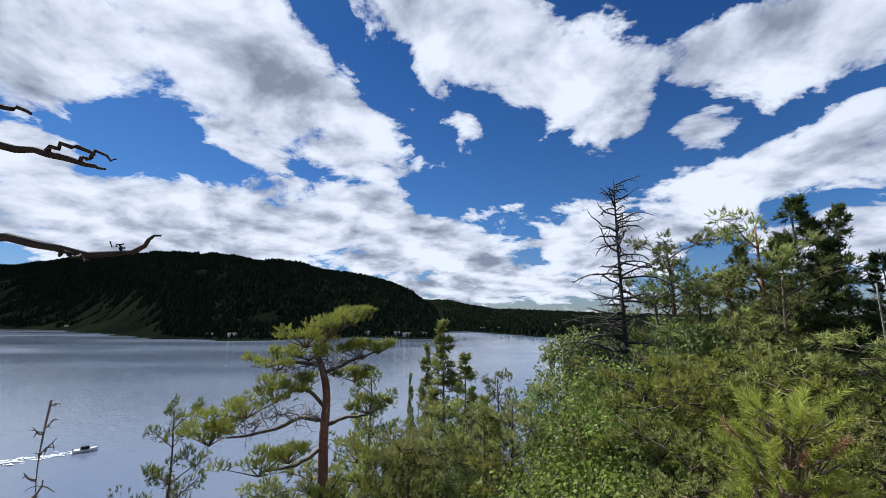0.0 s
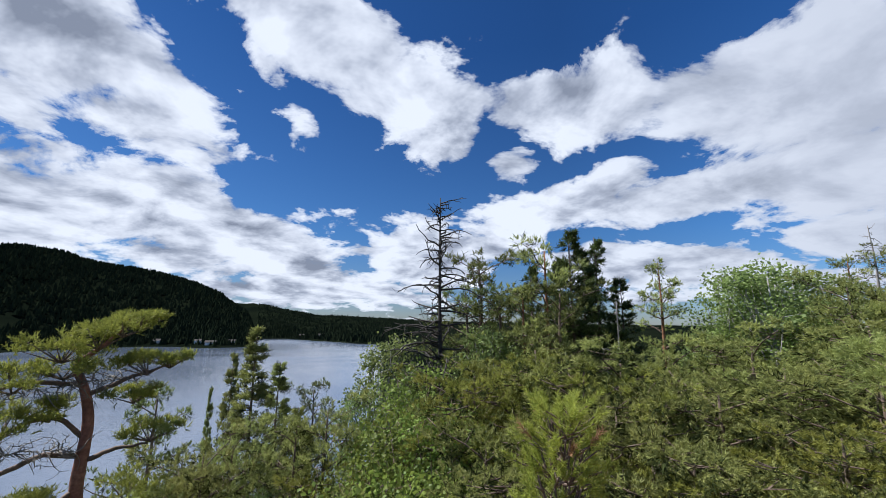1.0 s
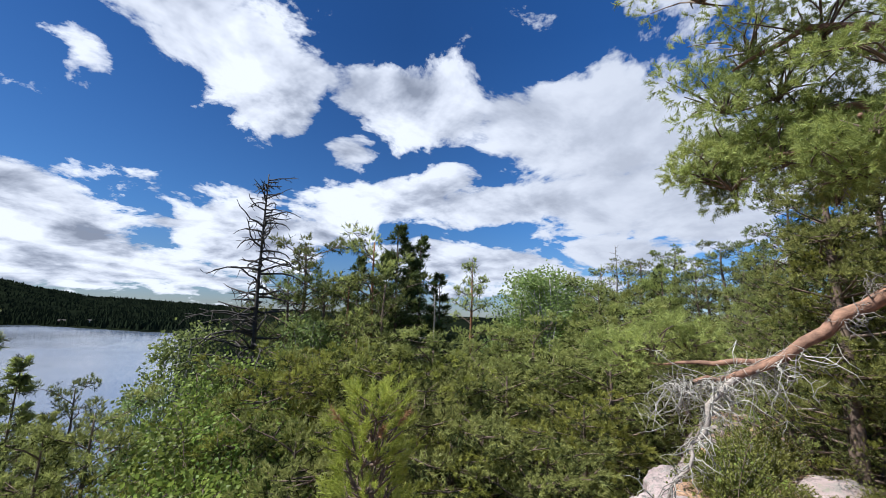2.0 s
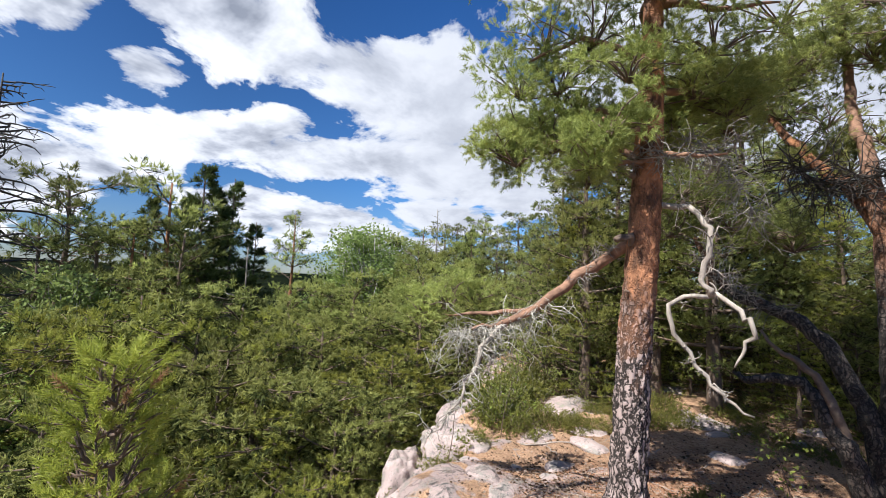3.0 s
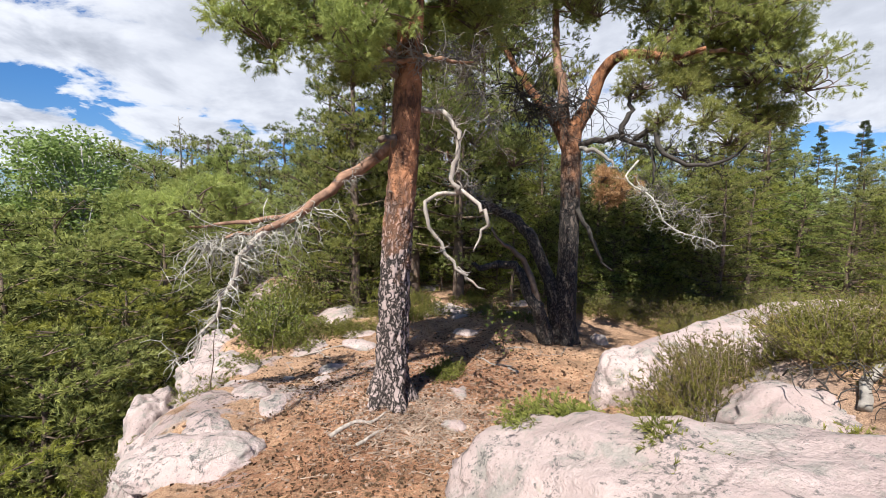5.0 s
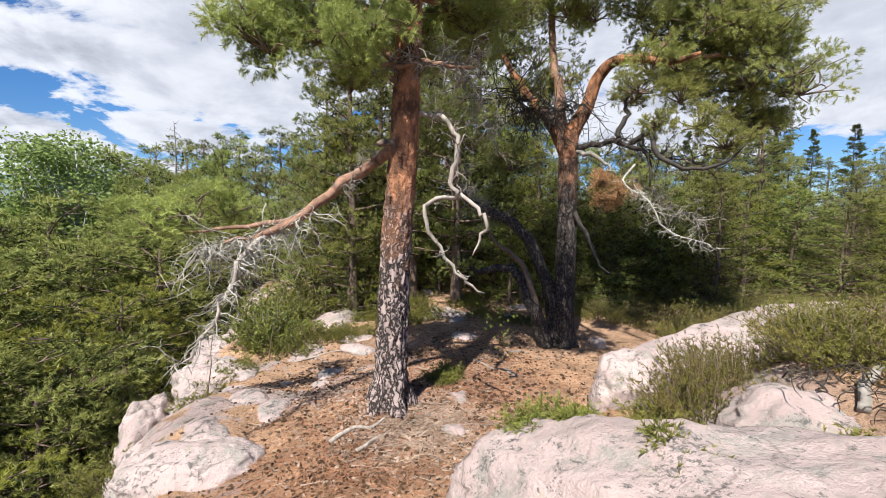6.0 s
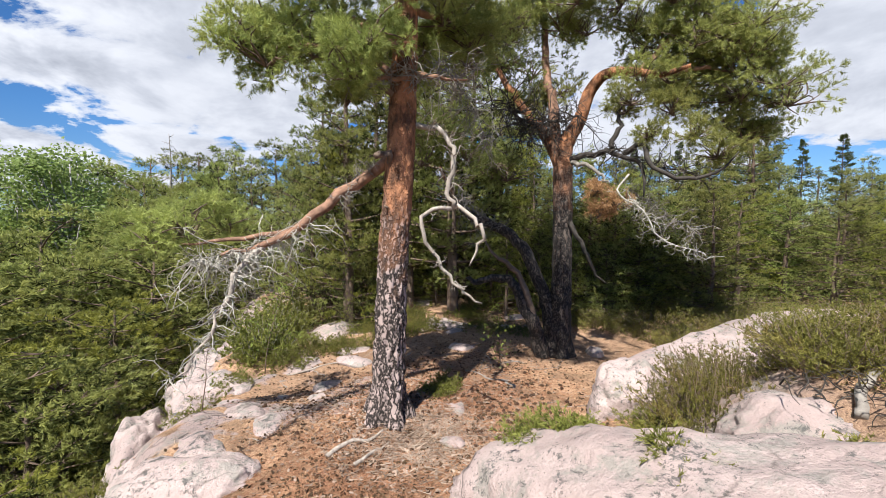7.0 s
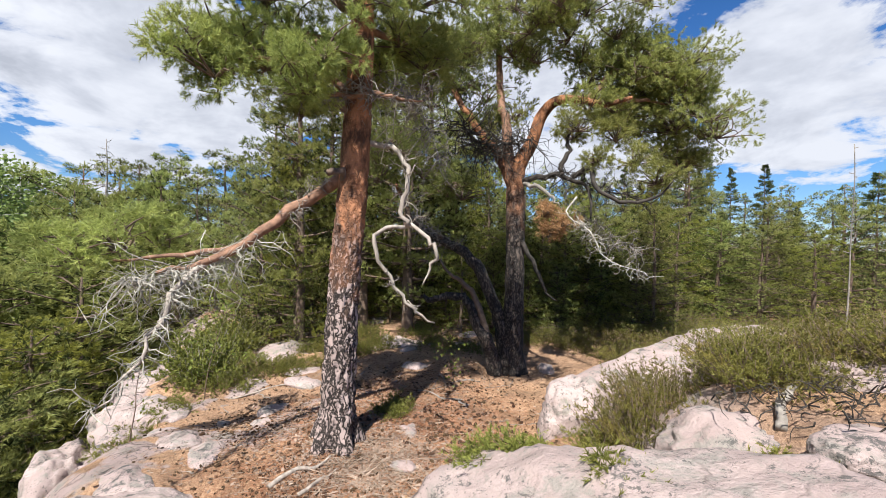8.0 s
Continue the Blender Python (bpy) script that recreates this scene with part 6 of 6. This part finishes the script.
for i in range(220):
    x, y = (rng.normal(4.0, 0.4), rng.normal(-1.75, 0.45)) if i % 3 else (rng.normal(4.5, 0.9), rng.normal(-0.6, 0.8))
    c = new("pine_cone", cone_meshes[i % 3])
    c.matrix_basis = pose(x, y, ground_z(x, y) + 0.012, rng.uniform(60, 110), 0, rng.uniform(0, 360))
    tagged(c, "small dark brown pine cone lying on needle litter", "pine cone", "pine cones on the ledge")


def stick(x, y, length, radius, turn, seed, mat=DEADWOOD, name="stick", label="weathered dead stick lying on the needle litter"):
    rng = np.random.RandomState(seed)
    g = Geo()
    w = np.array([math.cos(radians(turn)), math.sin(radians(turn)), 0])
    k = 7
    p = np.array([[x, y, 0]] * k) + w * np.linspace(-0.5, 0.5, k)[:, None] * length + np.c_[rng.normal(0, length * 0.03, (k, 2)), np.zeros(k)]
    p[:, 2] = land(p[:, 0], p[:, 1]) + radius * 0.7
    g.add(*tube(curve(p, 14), [radius, radius * 0.9, radius * 0.4], 6, 0.12, rng))
    tagged(new(name, g.mesh(name, mat)), label, "stick", "sticks on the ledge")


stick(3.7, -0.25, 0.55, 0.022, -60, 400, name="dead_branch", label="bleached dead branch lying by the pine")
stick(3.55, -0.38, 0.4, 0.018, -50, 401, name="dead_branch", label="bleached dead branch lying by the pine")
stick(5.0, -1.9, 0.9, 0.015, 20, 402, GREYTWIG)
stick(6.6, 0.2, 1.1, 0.014, -70, 403)
rng = np.random.RandomState(320)
for i in range(70):
    stick(rng.normal(5.2, 1.3), rng.normal(-1.2, 1.0), rng.uniform(0.15, 0.5), rng.uniform(0.003, 0.008), rng.uniform(0, 180), 410 + i, DEADWOOD if i % 2 else GREYTWIG)


def dead_heap(x, y, z, seed):
    rng = np.random.RandomState(seed)
    g = Geo()
    for i in range(30):
        p = twig(g, rng, (rng.normal(0, 0.12), rng.normal(0, 0.2), rng.uniform(0, 0.06)), [*rng.normal(0, 1, 2), 0.05], rng.uniform(0.08, 0.24), 0.005, 5, 0.5, 4)
    ob = thing("dead_branch_heap", (x, y, z), "tangle of grey dead heather roots on the rock", "branch")
    part("twigwork", g, BLACKTWIG, ob)["kind"] = "stuff"


for i, (x, y) in enumerate([(2.0, -2.95), (1.75, -3.0), (1.5, -3.05), (1.6, -3.3), (1.3, -3.0)]):
    dead_heap(x, y, ground_z(x, y), 330 + i)
stick(1.88, -3.02, 0.55, 0.03, -65, 480, GREYTWIG, "dead_branch", "thick grey dead heather root lying on the rock")
for i, (x, y, a, b, c, turn) in enumerate([(1.7, -3.6, 0.45, 0.28, 0.16, 20), (1.3, -2.75, 0.35, 0.22, 0.14, 70), (1.2, -3.5, 0.5, 0.3, 0.2, 110)]):
    rock("rock_slab", x, y, ground_z(x, y) - 0.02, a, b, c, 280 + i, "low pale pink granite slab among heather", turn=turn)
for i, (x, y, h, e) in enumerate([(2.25, -3.3, 0.4, 0.35), (1.95, -3.9, 0.45, 0.4), (1.45, -3.85, 0.45, 0.4), (2.6, -4.4, 0.5, 0.5), (1.0, -4.0, 0.45, 0.45), (1.45, -2.45, 0.14, 0.16), (1.25, -2.4, 0.18, 0.18), (3.3, -6.4, 0.5, 0.6), (2.6, -6.6, 0.5, 0.6), (4.6, -7.2, 0.5, 0.7), (5.0, -9.0, 0.5, 0.8), (6.4, -5.4, 0.4, 0.7), (7.2, -6.4, 0.45, 0.8), (6.2, -7.2, 0.45, 0.8), (7.0, -4.8, 0.35, 0.6), (5.6, -8.0, 0.5, 0.8), (4.2, -8.6, 0.5, 0.8), (6.8, -9.0, 0.5, 0.9), (5.4, -10.5, 0.6, 1.0), (3.4, -9.5, 0.5, 0.9)]):
    bush("heather_bush", x, y, h, e, 300, 490 + i, HEATH, HL, None, tuft_n=9, needle=(9, 0.026, 0.0055), straight=0.25)


# ---- the lake: boat and wake; far shore: woods and houses ----
def boat():
    ob = thing("motor_boat", (-94.8, 116.1, LAKE_Z), "small white motor boat with dark canopy running on the lake", "boat", turn=33)
    n, g = 9, Geo()
    xs = np.linspace(-2.4, 2.6, n)
    for side in (1,):
        rings = []
        for x in xs:
            w = 0.95 * (1 - max(0, (x - 0.2) / 2.5) ** 2)
            rings.append([[x, -w, 0.75 + 0.1 * max(0, x)], [x, -w * 0.8, 0.0], [x, 0, -0.15], [x, w * 0.8, 0.0], [x, w, 0.75 + 0.1 * max(0, x)]])
        v = np.array(rings).reshape(-1, 3)
        f = []
        for i in range(n - 1):
            for j in range(5):
                a, b2 = i * 5 + j, i * 5 + (j + 1) % 5
                f += [[a, b2, b2 + 5], [a, b2 + 5, a + 5]]
        f += [[0, 2, 1], [0, 3, 2], [0, 4, 3]]
        g.add(v, f)
    part("hull", g, HULL, ob, smooth=False)
    c = Geo()
    for x0, x1, zz in ((-0.9, 0.5, 1.5),):
        v = np.array([[x0, -0.7, 0.7], [x1 + 0.5, -0.7, 0.8], [x1, -0.6, zz], [x0, -0.6, zz], [x0, 0.7, 0.7], [x1 + 0.5, 0.7, 0.8], [x1, 0.6, zz], [x0, 0.6, zz]])
        c.add(v, [[0, 1, 2], [0, 2, 3], [4, 6, 5], [4, 7, 6], [1, 5, 6], [1, 6, 2], [3, 2, 6], [3, 6, 7], [0, 3, 7], [0, 7, 4]])
    part("canopy", c, DARKGLASS, ob, "dark canopy", smooth=False)
    e = Geo().add(*tube([[-2.4, 0, 0.1], [-2.5, 0, 1.0]], [0.16, 0.2], 8))
    part("outboard_motor", e, DARKGLASS, ob)


boat()
rng = np.random.RandomState(340)
wake = Geo()
back = -np.array([math.cos(radians(33)), math.sin(radians(33)), 0])
side = np.array([back[1], -back[0], 0])
for i in range(900):
    u = rng.random() ** 0.8
    q = np.array([-94.8, 116.1, LAKE_Z + 0.05]) + back * (2 + 60 * u) + side * rng.normal(0, 0.6 + 3.2 * u) * (1 if rng.random() < 0.6 else 1.6)
    s = rng.uniform(0.25, 0.9)
    a = rng.uniform(0, 6.28, 3)
    wake.add(q + np.c_[np.cos(a), np.sin(a), np.zeros(3)] * s * [1.6, 0.8, 1] + [0, 0, 0.0002 * i], [[0, 1, 2]])
tagged(new("boat_wake", wake.mesh("boat_wake", FOAM, False)), "white foam wake trailing behind the motor boat", "wake", kind="stuff")


def far_woods():
    rng = np.random.RandomState(350)
    n = 42000
    az = np.where(rng.random(n) < 0.6, rng.uniform(90.4, 141, n), rng.uniform(119, 141, n))
    shore, rr = np.interp(az, HILL_AZ, SHORE), np.interp(az, HILL_AZ, RIDGE_R)
    r = shore + 12 + (rr * 1.12 - shore) * rng.random(n) ** 0.8
    az[:5000] = rng.uniform(70, 90, 5000)
    r[:5000] = np.interp(az[:5000], AZ_KNOTS, FAR_SHORE) + rng.random(5000) ** 1.6 * 2200
    x, y = r * np.cos(np.radians(az)), r * np.sin(np.radians(az))
    z = land(x, y)
    keep = (z > LAKE_Z + 1.5) & (waves(x, y, 260, 9) < 1.1)
    a = np.linspace(0, 2 * math.pi, 5)[:-1]
    tv = np.vstack([np.c_[np.cos(a) * 0.36, np.sin(a) * 0.36, np.full(4, 0.1)], [[0, 0, 1.0]]])
    j = np.arange(4)
    tf = np.c_[j, (j + 1) % 4, np.full(4, 4)]
    at = np.c_[x, y, z - 1][keep]
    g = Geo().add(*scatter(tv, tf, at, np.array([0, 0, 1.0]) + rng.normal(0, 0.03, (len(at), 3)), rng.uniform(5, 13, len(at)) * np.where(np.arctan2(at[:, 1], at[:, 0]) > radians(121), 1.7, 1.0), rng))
    tagged(new("far_woods", g.mesh("far_woods", FARWOOD_SHADOWED, False)), "conifer woods covering the hills across the lake, coloured dark as under cloud shadow", "woods", kind="stuff")


far_woods()


def house(az, r, w, d, h, turn, wall, label):
    x, y = polar(az, r)
    ob = thing("house", (x, y, ground_z(x, y) - 0.5), label, "house", "houses on the far shore", turn=turn)
    v = np.array([[-w, -d, 0], [w, -d, 0], [w, d, 0], [-w, d, 0], [-w, -d, h], [w, -d, h], [w, d, h], [-w, d, h]]) * [0.5, 0.5, 1]
    part("wall", Geo().add(v, [[0, 1, 5], [0, 5, 4], [1, 2, 6], [1, 6, 5], [2, 3, 7], [2, 7, 6], [3, 0, 4], [3, 4, 7]]), wall, ob, smooth=False)
    e = 0.6
    r0 = np.array([[-w / 2 - e, -d / 2 - e, h - 0.2], [w / 2 + e, -d / 2 - e, h - 0.2], [w / 2 + e, d / 2 + e, h - 0.2], [-w / 2 - e, d / 2 + e, h - 0.2], [-w / 2 - e, 0, h + d * 0.35], [w / 2 + e, 0, h + d * 0.35]])
    part("roof", Geo().add(r0, [[0, 1, 5], [0, 5, 4], [2, 3, 4], [2, 4, 5], [1, 2, 5], [3, 0, 4], [0, 2, 1], [0, 3, 2]]), BLACKTWIG, ob, smooth=False)
    for k in (-0.25, 0.2):
        p = np.array([[k * w - 0.6, -d / 2 - 0.06, 1.2], [k * w + 0.6, -d / 2 - 0.06, 1.2], [k * w + 0.6, -d / 2 - 0.06, 2.6], [k * w - 0.6, -d / 2 - 0.06, 2.6]])
        p2 = p + [0, 0.05, 0]
        part("window", Geo().add(np.vstack([p, p2]), [[0, 1, 2], [0, 2, 3], [4, 6, 5], [4, 7, 6], [0, 4, 5], [0, 5, 1], [2, 6, 7], [2, 7, 3], [0, 3, 7], [0, 7, 4], [1, 5, 6], [1, 6, 2]]), DARKGLASS, ob, smooth=False)


WALLW = mat_plain("white_boards", (0.6, 0.6, 0.58), (0.78, 0.77, 0.74), 2)
WALLR = mat_plain("red_boards", (0.2, 0.05, 0.04), (0.3, 0.08, 0.06), 2)
for i, (az, dr, w) in enumerate([(116.7, 30, 12), (94.9, 25, 14), (131.9, 40, 16), (129.2, 45, 12), (100.2, 30, 10), (119.1, 25, 10), (96.2, 35, 9), (92.6, 30, 9), (84.5, 60, 14), (82.2, 120, 14)]):
    house(az, float(np.interp(az, HILL_AZ, SHORE) if az > 90.2 else np.interp(az, AZ_KNOTS, FAR_SHORE)) + dr, w, 8, 4.5, az + 80, WALLR if i % 3 == 2 else WALLW, "small wooden house on the far lake shore")
